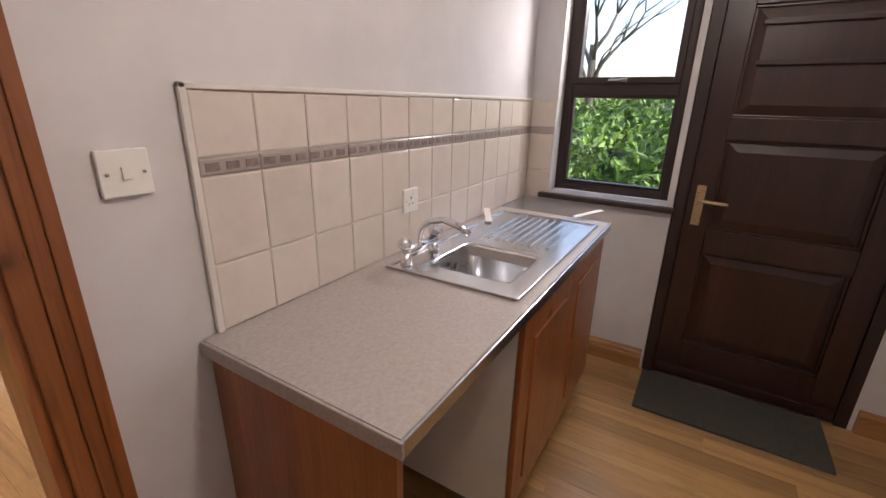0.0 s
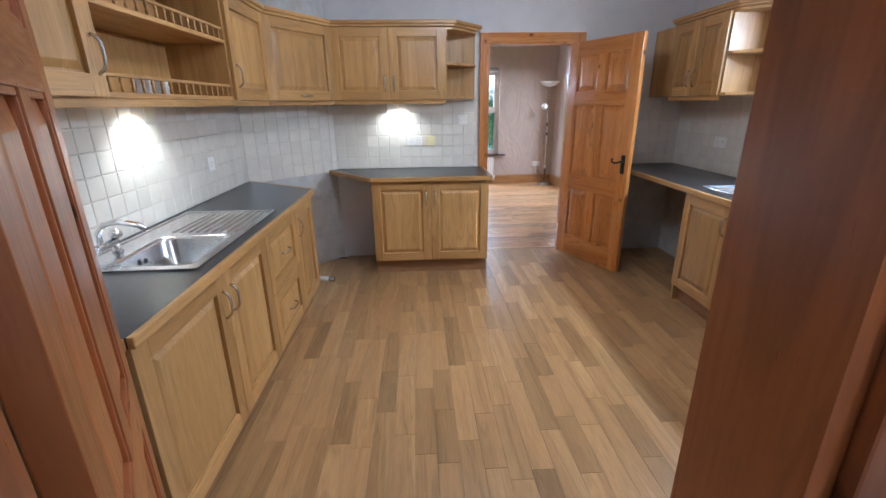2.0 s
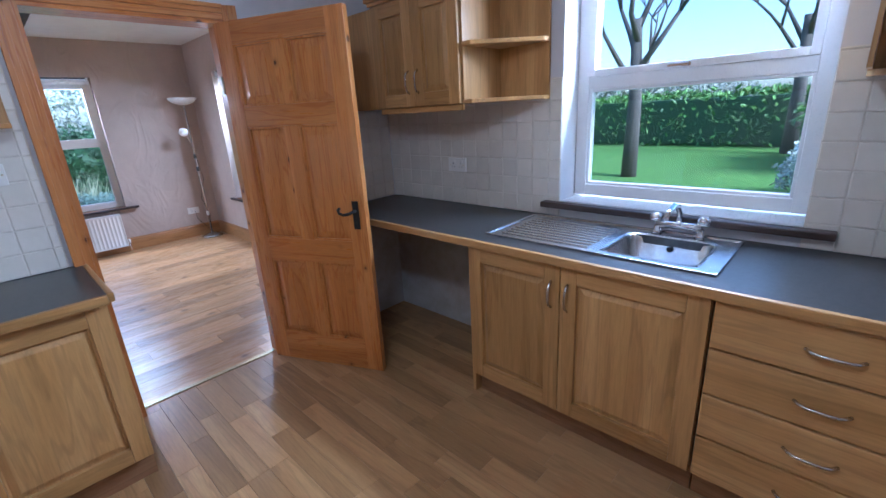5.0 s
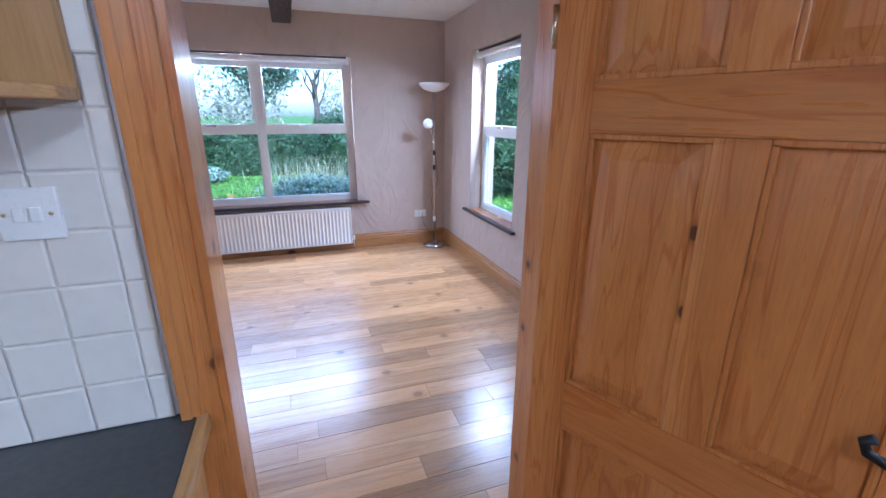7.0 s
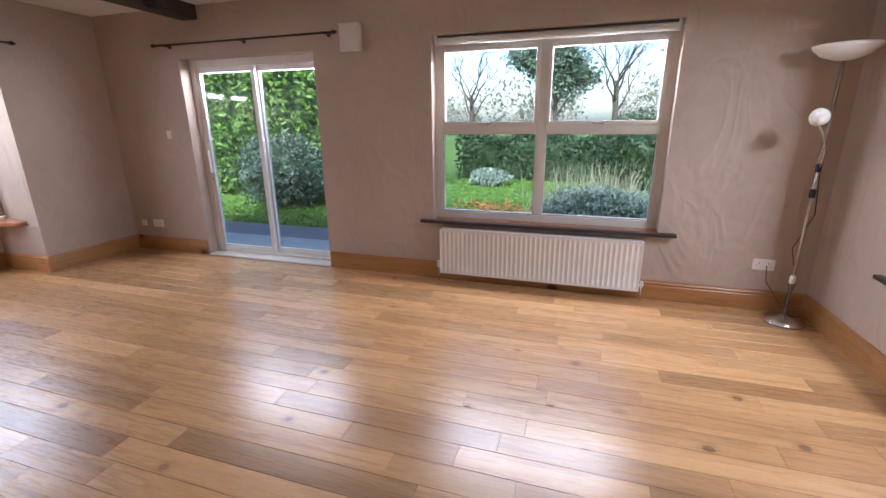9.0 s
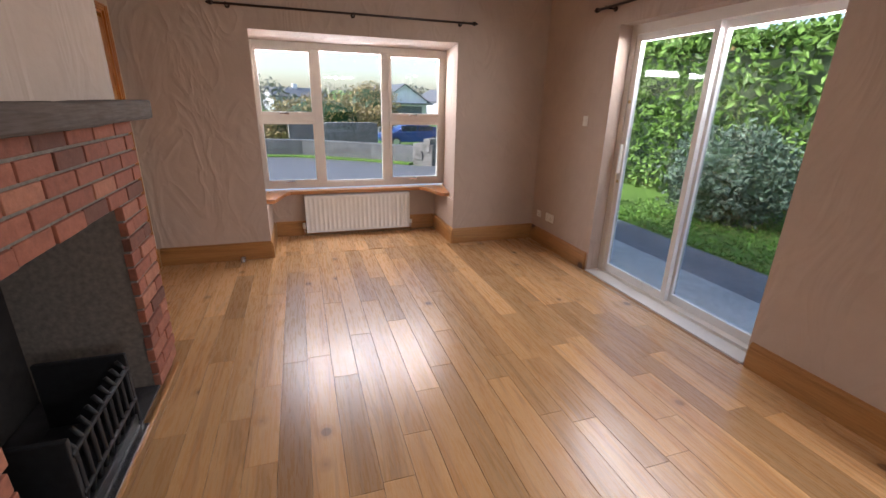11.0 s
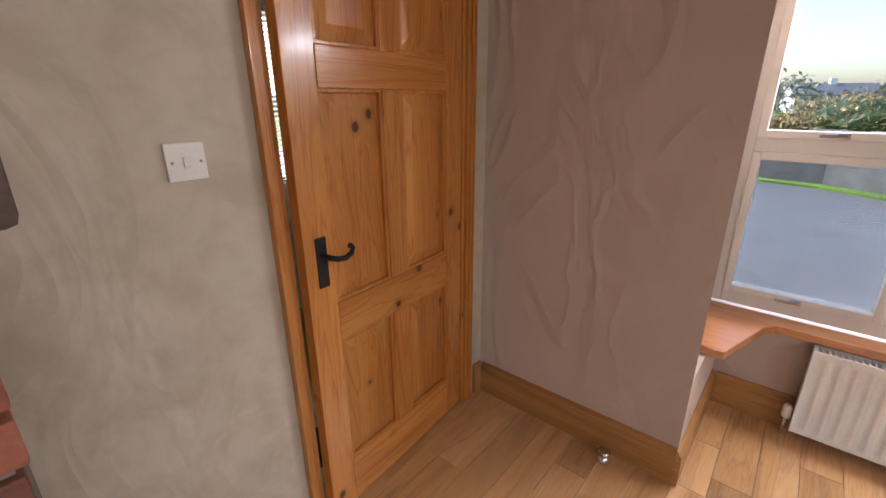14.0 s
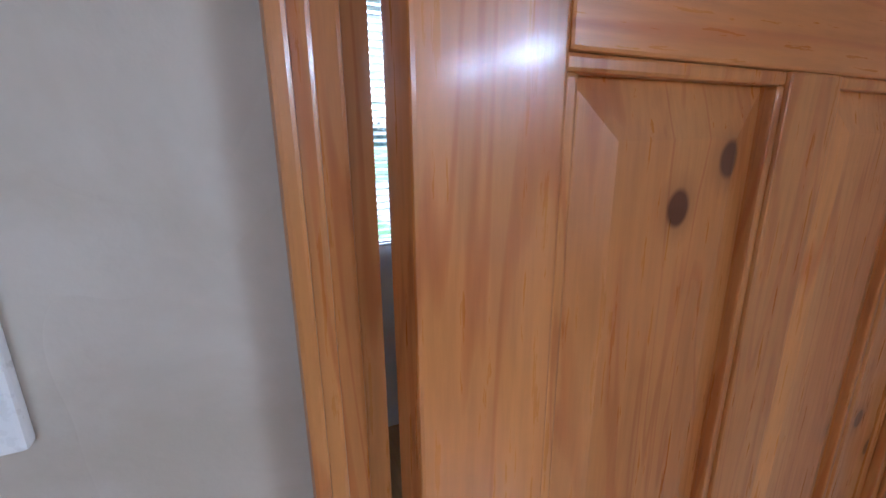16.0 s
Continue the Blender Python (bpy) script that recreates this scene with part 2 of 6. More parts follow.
M = {
    "plaster_living": plaster("rough_plaster_beige", (0.50, 0.395, 0.325), 0.35),
    "plaster_lumpy": plaster("trowelled_plaster_beige", (0.50, 0.395, 0.325), 0.36),
    "plaster_smooth": plaster("smooth_patchy_plaster", (0.55, 0.48, 0.385), 0.25, 0.7, 0.12),
    "plaster_kitchen": plaster("smooth_plaster_pale", (0.64, 0.62, 0.63), 0.0),
    "plaster_raw": plaster("unpainted_render", (0.56, 0.55, 0.54), 0.12, vary=0.16),
    "ceiling": plaster("ceiling_paint", (0.80, 0.79, 0.78), 0.0),
    "render_out": plaster("outside_render", (0.70, 0.70, 0.70), 0.1),
    "screed": plain("subfloor", (0.10, 0.07, 0.05), 0.8),
    "oak": wood("oak_unit_z", (0.38, 0.205, 0.06), (0.49, 0.28, 0.09), (0.58, 0.35, 0.13), 2, 0.38, 1.0, 0, 0.2, 0.15),
    "oak_x": wood("oak_unit_x", (0.38, 0.205, 0.06), (0.49, 0.28, 0.09), (0.58, 0.35, 0.13), 0, 0.38, 1.0, 0, 0.2, 0.15),
    # Darkened copy of the unit oak, with the plinth recess shade in its colour.
    "oak_shade": wood("oak_shadow_x", (0.22, 0.11, 0.045), (0.29, 0.15, 0.065), (0.34, 0.19, 0.085), 0, 0.45, 1.0, 0, 0.15),
    "pine": wood("pine_z", (0.42, 0.15, 0.028), (0.54, 0.22, 0.047), (0.62, 0.285, 0.074), 2, 0.3, 1.0, 1.35, 0.14, 0.5, 0.12),
    "pine_x": wood("pine_x", (0.42, 0.15, 0.028), (0.54, 0.22, 0.047), (0.62, 0.285, 0.074), 0, 0.3, 1.0, 1.3, 0.14, 0.5, 0.12),
    "pine_y": wood("pine_y", (0.42, 0.15, 0.028), (0.54, 0.22, 0.047), (0.62, 0.285, 0.074), 1, 0.3, 1.0, 0.9, 0.14, 0.4),
    "pine_red": wood("pine_stained_z", (0.24, 0.075, 0.022), (0.33, 0.11, 0.032), (0.40, 0.15, 0.05), 2, 0.32, 1.0, 0.9, 0.14, 0.35),
    "pine_red_x": wood("pine_stained_x", (0.24, 0.075, 0.022), (0.33, 0.11, 0.032), (0.40, 0.15, 0.05), 0, 0.32, 1.0, 0.9, 0.14, 0.35),
    "skirt_x": wood("skirting_x", (0.33, 0.15, 0.045), (0.41, 0.20, 0.065), (0.47, 0.25, 0.09), 0, 0.35, 1.0, 0.5, 0.12, 0.25),
    "skirt_y": wood("skirting_y", (0.33, 0.15, 0.045), (0.41, 0.20, 0.065), (0.47, 0.25, 0.09), 1, 0.35, 1.0, 0.5, 0.12, 0.25),
    "mahogany": wood("dark_door", (0.022, 0.008, 0.005), (0.035, 0.012, 0.008), (0.05, 0.018, 0.012), 2, 0.35, 1.0, 0, 0.1, 0.2),
    "plank": wood("oak_floor_x", (0.42, 0.215, 0.085), (0.53, 0.30, 0.13), (0.62, 0.375, 0.18), 0, 0.27, 0.8, 0.8, 0.34, 0.6, 0.28),
    "laminate": wood("laminate_y", (0.34, 0.19, 0.074), (0.44, 0.255, 0.102), (0.53, 0.33, 0.142), 1, 0.33, 1.0, 0, 0.3, 0.25),
    "old_beam": wood("old_beam_x", (0.045, 0.03, 0.024), (0.075, 0.05, 0.038), (0.11, 0.078, 0.06), 0, 0.8, 0.8, 0.3, 0.1),
    "ceil_beam": wood("ceiling_beam_y", (0.035, 0.022, 0.017), (0.06, 0.038, 0.028), (0.08, 0.055, 0.04), 1, 0.75, 0.8, 0.3, 0.1),
    "sill": wood("sill_wood_y", (0.42, 0.17, 0.06), (0.52, 0.22, 0.085), (0.58, 0.27, 0.11), 1, 0.22, 1.0, 0.0, 0.1, 0.5),
    "sill_x": wood("sill_wood_x", (0.42, 0.17, 0.06), (0.52, 0.22, 0.085), (0.58, 0.27, 0.11), 0, 0.22, 1.0, 0.0, 0.1, 0.5),
    "dark_sill": plain("dark_sill_edge", (0.045, 0.028, 0.022), 0.4, 0, 0.2),
    "worktop": plain("slate_laminate", (0.042, 0.043, 0.045), 0.32, 0, 0.22, 60.0),
    "worktop_util": plain("stone_laminate", (0.40, 0.36, 0.34), 0.35, 0, 0.12, 90.0),
    "steel": plain("brushed_steel", (0.62, 0.62, 0.63), 0.24, 1.0, 0.05, 40.0),
    "chrome": plain("chrome", (0.78, 0.78, 0.8), 0.08, 1.0, 0.02),
    "brass": plain("worn_brass", (0.62, 0.5, 0.3), 0.3, 1.0, 0.1),
    "iron": plain("black_iron", (0.02, 0.02, 0.022), 0.45, 0.4, 0.25, 30.0, 0.3),
    "pole": plain("dark_pole", (0.035, 0.022, 0.02), 0.4, 0.2, 0.2),
    "upvc": plain("white_upvc", (0.80, 0.79, 0.78), 0.3, 0, 0.03),
    "upvc_tan": plain("aged_upvc_cream", (0.70, 0.66, 0.61), 0.35, 0, 0.04),
    "brown_frame": plain("brown_frame", (0.03, 0.016, 0.013), 0.4, 0, 0.15),
    "white": plain("white_plastic", (0.80, 0.78, 0.74), 0.3, 0, 0.03),
    "cream": plain("cream_plastic", (0.78, 0.70, 0.42), 0.35, 0, 0.03),
    "enamel": plain("radiator_enamel", (0.82, 0.80, 0.77), 0.28, 0, 0.03),
    "shade": plain("frosted_shade", (0.88, 0.88, 0.87), 0.4, 0, 0.03),
    "rubber": plain("black_rubber", (0.02, 0.02, 0.02), 0.7, 0, 0.2),
    "tile": tile_mat("handmade_tile_white", (0.76, 0.71, 0.63)),
    "tile_util": tile_mat("glazed_tile_pinkish", (0.72, 0.64, 0.58), 0.12),
    "border": tile_mat("border_tile_grey", (0.42, 0.37, 0.34), 0.2),
    "border_dark": plain("border_motif", (0.24, 0.18, 0.17), 0.3, 0, 0.3, 60),
    "grout": plain("grout", (0.67, 0.62, 0.54), 0.9, 0, 0.1, 30),
    "mat": plain("door_mat", (0.075, 0.075, 0.06), 0.95, 0, 0.35, 160.0, 0.8),
    "mortar": plain("mortar", (0.20, 0.17, 0.145), 0.95, 0, 0.25, 40, 0.6),
    "slate": plain("hearth_slate", (0.035, 0.033, 0.035), 0.6, 0, 0.4, 18, 0.5),
    "soot": plain("sooty_firebrick", (0.02, 0.016, 0.014), 0.95, 0, 0.4, 22, 0.6),
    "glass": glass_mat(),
    "leaf_laurel": foliage("laurel_leaf", (0.045, 0.10, 0.015), (0.13, 0.24, 0.04)),
    "leaf_shrub": foliage("shrub_leaf", (0.045, 0.075, 0.05), (0.13, 0.19, 0.13)),
    # Dark leaf colour, also used to paint shade on the plant cores.
    "leaf_and_core_dark": foliage("dark_leaf_and_core", (0.012, 0.03, 0.012), (0.035, 0.075, 0.025)),
    "leaf_silver": foliage("silver_leaf", (0.10, 0.15, 0.11), (0.30, 0.38, 0.31)),
    "leaf_autumn": foliage("autumn_leaf", (0.17, 0.13, 0.06), (0.36, 0.27, 0.12)),
    "leaf_pale": foliage("pale_leaf", (0.24, 0.25, 0.22), (0.50, 0.50, 0.45)),
    "leaf_rust": foliage("fallen_leaf", (0.18, 0.07, 0.02), (0.42, 0.19, 0.06)),
    "blade": foliage("dry_grass_blade", (0.22, 0.24, 0.12), (0.42, 0.42, 0.27)),
    "twig": plain("bark", (0.09, 0.075, 0.06), 0.9, 0, 0.3, 20, 0.5),
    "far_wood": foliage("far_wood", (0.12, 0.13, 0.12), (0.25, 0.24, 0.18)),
    "grass": ground_mat("lawn", (0.05, 0.11, 0.012), (0.11, 0.22, 0.025), (0.20, 0.30, 0.05), 9.0),
    "tarmac": ground_mat("tarmac", (0.085, 0.09, 0.10), (0.13, 0.135, 0.15), (0.19, 0.20, 0.215), 30.0, 0.3, 0.6),
    "paving": ground_mat("path_concrete", (0.13, 0.14, 0.16), (0.18, 0.19, 0.21), (0.24, 0.25, 0.27), 14.0, 0.2, 0.7),
    "step": ground_mat("pale_concrete", (0.42, 0.42, 0.42), (0.52, 0.52, 0.52), (0.6, 0.6, 0.6), 14.0, 0.1, 0.7),
    "stone": ground_mat("field_stone", (0.09, 0.085, 0.08), (0.20, 0.195, 0.185), (0.34, 0.33, 0.31), 6.0, 0.7),
    "blockwork": ground_mat("rendered_wall", (0.085, 0.09, 0.095), (0.13, 0.135, 0.14), (0.18, 0.185, 0.19), 5.0, 0.3),
    "white_render": plain("house_render", (0.74, 0.75, 0.78), 0.8, 0, 0.04),
    "roof_slate": plain("roof_slate", (0.13, 0.14, 0.16), 0.6, 0, 0.2, 3.0),
    "dark_glass": plain("far_window", (0.03, 0.035, 0.045), 0.15, 0, 0.2),
    "car_blue": plain("car_paint_blue", (0.03, 0.07, 0.24), 0.2, 0.2, 0.05),
}


def brick_mat():
    m, nt, b = nodes_of("red_brick", 0.9)
    v = coords(nt)
    oi = nt.nodes.new("ShaderNodeObjectInfo")
    col = ramp_of(nt, oi.outputs["Random"], [(0.0, (0.115, 0.05, 0.036)), (0.3, (0.26, 0.088, 0.055)), (0.7, (0.33, 0.115, 0.07)), (1.0, (0.40, 0.165, 0.10))])
    n = noise_of(nt, v, 26, 6, 0.7)
    col = mix_of(nt, col, ramp_of(nt, n, [(0.3, 0.7), (0.65, 1.12)]), 0.9, "MULTIPLY")
    nt.links.new(col, b.inputs["Base Color"])
    bump_of(nt, b, n, 0.7, 0.006)
    return m


M["brick"] = brick_mat()


# ---- mesh helpers ----
def box(bm, x0, y0, z0, x1, y1, z1, bev=0.0, m=None):
    x0, x1, y0, y1, z0, z1 = min(x0, x1), max(x0, x1), min(y0, y1), max(y0, y1), min(z0, z1), max(z0, z1)
    vs = [bm.verts.new((x, y, z)) for x in (x0, x1) for y in (y0, y1) for z in (z0, z1)]
    fs = [bm.faces.new([vs[i] for i in q]) for q in ((0, 1, 3, 2), (4, 6, 7, 5), (0, 4, 5, 1), (2, 3, 7, 6), (0, 2, 6, 4), (1, 5, 7, 3))]
    if bev:
        es = list({e for f in fs for e in f.edges})
        bmesh.ops.bevel(bm, geom=es, offset=bev, segments=2, affect="EDGES", profile=0.6)
    return bm


def cube(x0, y0, z0, x1, y1, z1, bev=0.0):
    return box(bmesh.new(), x0, y0, z0, x1, y1, z1, bev)


def prism(pts, z0, z1, bev=0.0):
    """An upright block over a polygon of the plan."""
    bm = bmesh.new()
    lo = [bm.verts.new((x, y, z0)) for x, y in pts]
    hi = [bm.verts.new((x, y, z1)) for x, y in pts]
    fs = [bm.faces.new(lo), bm.faces.new(hi)]
    for i in range(len(pts)):
        j = (i + 1) % len(pts)
        fs.append(bm.faces.new((lo[i], lo[j], hi[j], hi[i])))
    bmesh.ops.recalc_face_normals(bm, faces=bm.faces)
    if bev:
        bmesh.ops.bevel(bm, geom=list(bm.edges), offset=bev, segments=2, affect="EDGES", profile=0.6)
    return bm


def tube(bm, pts, r, seg=10, taper=None):
    """A round bar along points, closed at its ends."""
    pts = [Vector(p) for p in pts]
    rings = []
    for i, p in enumerate(pts):
        d = (pts[min(i + 1, len(pts) - 1)] - pts[max(i - 1, 0)]).normalized()
        u = d.orthogonal().normalized() if not rings else (u - d * u.dot(d)).normalized()
        w = d.cross(u)
        rr = r if taper is None else r + (taper - r) * i / (len(pts) - 1)
        rings.append([bm.verts.new(p + (u * math.cos(a) + w * math.sin(a)) * rr) for a in (2 * math.pi * k / seg for k in range(seg))])
    for a, b in zip(rings, rings[1:]):
        for k in range(seg):
            bm.faces.new((a[k], a[(k + 1) % seg], b[(k + 1) % seg], b[k])).smooth = True
    bm.faces.new(rings[0][::-1])
    bm.faces.new(rings[-1])
    return bm


def lathe(bm, profile, seg=24, at=(0, 0, 0)):
    """Turns (radius, height) points round the upright axis."""
    rings = []
    for r, z in profile:
        rings.append([bm.verts.new((at[0] + r * math.cos(2 * math.pi * k / seg), at[1] + r * math.sin(2 * math.pi * k / seg), at[2] + z)) for k in range(seg)])
    for a, b in zip(rings, rings[1:]):
        for k in range(seg):
            bm.faces.new((a[k], a[(k + 1) % seg], b[(k + 1) % seg], b[k])).smooth = True
    bm.faces.new(rings[0][::-1])
    bm.faces.new(rings[-1])
    return bm


def mesh_of(name, bm, material):
    me = bpy.data.meshes.new(name)
    bmesh.ops.recalc_face_normals(bm, faces=bm.faces)
    bm.to_mesh(me)
    bm.free()
    me.materials.append(M[material] if isinstance(material, str) else material)
    return me


def part(name, bm, material, parent=None, label=""):
    ob = new(name, mesh_of(name, bm, material))
    ob.parent = parent
    return tagged(ob, label)


def thing(name, label, category, at=(0, 0, 0), rz=0.0, group=""):
    ob = new(name)
    ob.empty_display_size = 0.1
    ob.matrix_basis = pose(*at, 0, 0, rz)
    return tagged(ob, label, category, group)


def solid(name, bm, material, label, category="", kind="structure", group=""):
    return tagged(part(name, bm, material), label, category or name.split("_")[0], group, kind)


def pierced(u0, u1, z0, z1, holes, put):
    """Cuts a wall field u0..u1 by z0..z1 round the holes (u0, u1, z0, z1) and calls put for each block."""
    cuts = sorted({u0, u1, *(h[0] for h in holes), *(h[1] for h in holes)})
    for a, b in zip(cuts, cuts[1:]):
        c = (a + b) / 2
        spans, low = sorted((h[2], h[3]) for h in holes if h[0] < c < h[1]), z0
        for s, e in spans:
            if s > low + 1e-4:
                put(a, b, low, s)
            low = e
        if z1 > low + 1e-4:
            put(a, b, low, z1)


def wall_y(name, x0, x1, y0, y1, z1, holes, mat, label):
    """A wall that runs along x, y0..y1 thick."""
    bm = bmesh.new()
    pierced(x0, x1, -0.3, z1, holes, lambda a, b, c, d: box(bm, a, y0, c, b, y1, d))
    bmesh.ops.remove_doubles(bm, verts=bm.verts, dist=1e-4)
    return solid(name, bm, mat, label, "wall")


def wall_x(name, y0, y1, x0, x1, z1, holes, mat, label):
    bm = bmesh.new()
    pierced(y0, y1, -0.3, z1, holes, lambda a, b, c, d: box(bm, x0, a, c, x1, b, d))
    bmesh.ops.remove_doubles(bm, verts=bm.verts, dist=1e-4)
    return solid(name, bm, mat, label, "wall")


# ---- the shell ----
CK, CL = 2.52, 2.54
wall_x("wall_utility_east", -0.92, 1.01, 2.69, 2.98, CK, [(0.24, 0.86, 0.95, 2.08), (-0.70, 0.21, -0.01, 2.05)], "plaster_kitchen", "pale painted plaster wall with window and back door")
wall_y("wall_utility_south", -1.3, 2.98, -1.04, -0.92, CK, [], "plaster_kitchen", "pale painted plaster wall of the utility room")
wall_x("wall_utility_west", -0.92, 1.01, -1.3, -1.18, CK, [], "plaster_kitchen", "pale painted plaster wall of the utility room")
wall_y("wall_kitchen_south", -1.4, 2.98, 1.012, 1.13, CK, [(-0.27, 0.43, -0.01, 2.02)], "plaster_kitchen", "pale painted wall with doorway between utility and kitchen")
wall_x("wall_kitchen_west", 1.13, 4.97, -1.4, -1.25, CK, [], "plaster_kitchen", "pale painted plaster kitchen wall behind the sink")
wall_x("wall_kitchen_east", 1.13, 4.97, 2.64, 2.98, CK, [(2.55, 3.58, 0.95, 2.12)], "plaster_kitchen", "pale painted kitchen wall with window")
wall_y("wall_kitchen_north", -1.4, 2.98, 4.97, 5.00, CK, [(0.769, 1.598, -0.01, 1.985)], "plaster_kitchen", "pale painted kitchen wall with pine doorway")
wall_y("wall_living_south_east", -2.4, 2.98, 5.192, 5.31, CL, [(0.77, 1.63, -0.01, 2.06)], "plaster_living", "rough beige plaster wall round the kitchen doorway")
wall_y("wall_living_south_west", -4.94, -2.4, 5.35, 5.55, CL, [(-3.90, -3.03, -0.01, 2.04)], "plaster_smooth", "smooth patchy buff plaster wall with pine door to the hall")
wall_x("wall_living_east", 5.312, 9.3, 2.735, 3.0, CL, [(7.50, 8.46, 0.55, 2.14)], "plaster_living", "rough beige plaster wall with a tall window")
wall_y("wall_living_north", -4.94, 3.0, 9.3, 9.54, CL, [(-2.96, -1.38, -0.02, 2.07), (-0.24, 1.66, 0.55, 2.13)], "plaster_living", "rough beige plaster wall with patio door and window")
def bay_side(name, mat, label, y_end, y_in, y_back):
    """A deep wall block beside the bay; above the window board its reveal splays outwards."""
    bm = cube(-4.94, min(y_end, y_in), -0.3, -4.04, max(y_end, y_in), 0.473)
    vs = [[bm.verts.new((x, y, z)) for x, y in ((-4.94, y_end), (-4.04, y_end), (-4.04, y_in), (-4.94, y_back))] for z in (0.473, CL)]
    for k in range(4):
        bm.faces.new((vs[0][k], vs[0][(k + 1) % 4], vs[1][(k + 1) % 4], vs[1][k]))
    bm.faces.new(vs[0])
    bm.faces.new(vs[1])
    bmesh.ops.recalc_face_normals(bm, faces=bm.faces)
    solid(name, bm, mat, label, "wall")


bay_side("wall_living_west_south", "plaster_lumpy", "lumpy trowelled beige plaster wall beside the bay", 5.55, 6.50, 6.375)
bay_side("wall_living_west_north", "plaster_living", "rough beige plaster wall beside the bay", 9.3, 8.34, 8.49)
solid("wall_bay_head", prism([(-4.94, 6.375), (-4.04, 6.50), (-4.04, 8.34), (-4.94, 8.49)], 1.995, CL), "plaster_living", "rough plaster head over the bay recess", "wall")
solid("wall_bay_apron", cube(-4.94, 6.50, -0.3, -4.72, 8.34, 0.47), "plaster_living", "plaster apron below the bay window", "wall")
solid("wall_kitchen_corner", prism([(-1.249, 4.36), (-0.64, 4.969), (-1.249, 4.969)], 0, CK), "plaster_raw", "diagonal plaster corner wall with bare lower part", "wall")
solid("ceiling_kitchen", cube(-1.4, -1.04, CK, 2.98, 5.16, CK + 0.15), "ceiling", "white painted plaster ceiling", "ceiling")
solid("ceiling_living", cube(-4.94, 5.162, CL, 3.0, 9.54, CL + 0.15), "ceiling", "white painted plaster ceiling", "ceiling")
for bx in (-2.72, 1.0):
    solid("ceiling_beam", cube(bx - 0.09, 5.313, CL - 0.13, bx + 0.09, 9.295, CL + 0.02, 0.012), "ceil_beam", "dark old timber beam across the ceiling", "beam")
# hall behind the pine door
wall_y("wall_hall_back", -4.94, -2.0, 3.9, 4.0, CL, [(-4.2, -3.2, 0.95, 1.95)], "plaster_kitchen", "pale plaster hall wall with a small window")
solid("wall_hall_west", cube(-4.94, 4.0, -0.3, -4.8, 5.35, CL), "plaster_kitchen", "pale plaster hall wall", "wall")
solid("wall_hall_east", cube(-2.1, 4.0, -0.3, -2.0, 5.35, CL), "plaster_kitchen", "pale plaster hall wall", "wall")
solid("ceiling_hall", cube(-4.94, 3.9, CL, -2.0, 5.161, CL + 0.15), "ceiling", "white painted hall ceiling", "ceiling")


# ---- skirting ----
def skirt(x0, y0, x1, y1, nx, ny, h=0.165, t=0.022):
    """A moulded board along the foot of a wall; (nx, ny) points into the room."""
    L = math.hypot(x1 - x0, y1 - y0)
    dx, dy = (x1 - x0) / L, (y1 - y0) / L
    bm = bmesh.new()
    prof = [(0.0, 0.0), (t, 0.0), (t, h - 0.045), (t - 0.004, h - 0.04), (t - 0.002, h - 0.022), (t - 0.012, h - 0.010), (t - 0.012, h - 0.004), (0.004, h), (0.0, h)]
    a = [bm.verts.new((x0 + nx * p, y0 + ny * p, z)) for p, z in prof]
    b = [bm.verts.new((x1 + nx * p, y1 + ny * p, z)) for p, z in prof]
    bm.faces.new(a)
    bm.faces.new(b)
    for i in range(len(prof)):
        j = (i + 1) % len(prof)
        bm.faces.new((a[i], a[j], b[j], b[i]))
    return solid("baseboard", bm, "skirt_x" if abs(dx) > abs(dy) else "skirt_y", "varnished pine skirting board with moulded top edge", "skirting")


for seg in ((-4.018, 9.3, -2.985, 9.3, 0, -1), (-1.36, 9.3, 2.713, 9.3, 0, -1), (2.735, 5.315, 2.735, 9.3, -1, 0), (-4.04, 5.572, -4.04, 6.50, 1, 0),
            (-4.04, 8.34, -4.04, 9.3, 1, 0), (-4.72, 6.50, -4.018, 6.50, 0, 1), (-4.72, 8.34, -4.018, 8.34, 0, -1), (-4.72, 6.522, -4.72, 8.318, 1, 0),
            (-2.955, 5.55, -2.42, 5.55, 0, 1), (-4.04, 5.55, -3.975, 5.55, 0, 1)):
    skirt(*seg)
for seg in ((2.69, 0.22, 2.69, 1.01, -1, 0), (2.69, -0.92, 2.69, -0.72, -1, 0), (-1.18, -0.92, 2.668, -0.92, 0, 1)):
    skirt(*seg, 0.12)

# ---- subfloors ----
solid("subfloor_kitchen", cube(-1.3, -0.95, -0.3, 2.7, 5.13, -0.012), "screed", "dark screed below the floor boards", "floor")
solid("subfloor_living", cube(-4.8, 5.13, -0.3, 2.74, 9.46, -0.012), "screed", "dark screed below the floor boards", "floor")
solid("floor_hall", cube(-4.8, 4.0, -0.3, -2.1, 5.128, -0.001), "laminate", "wooden hall floor", "floor")


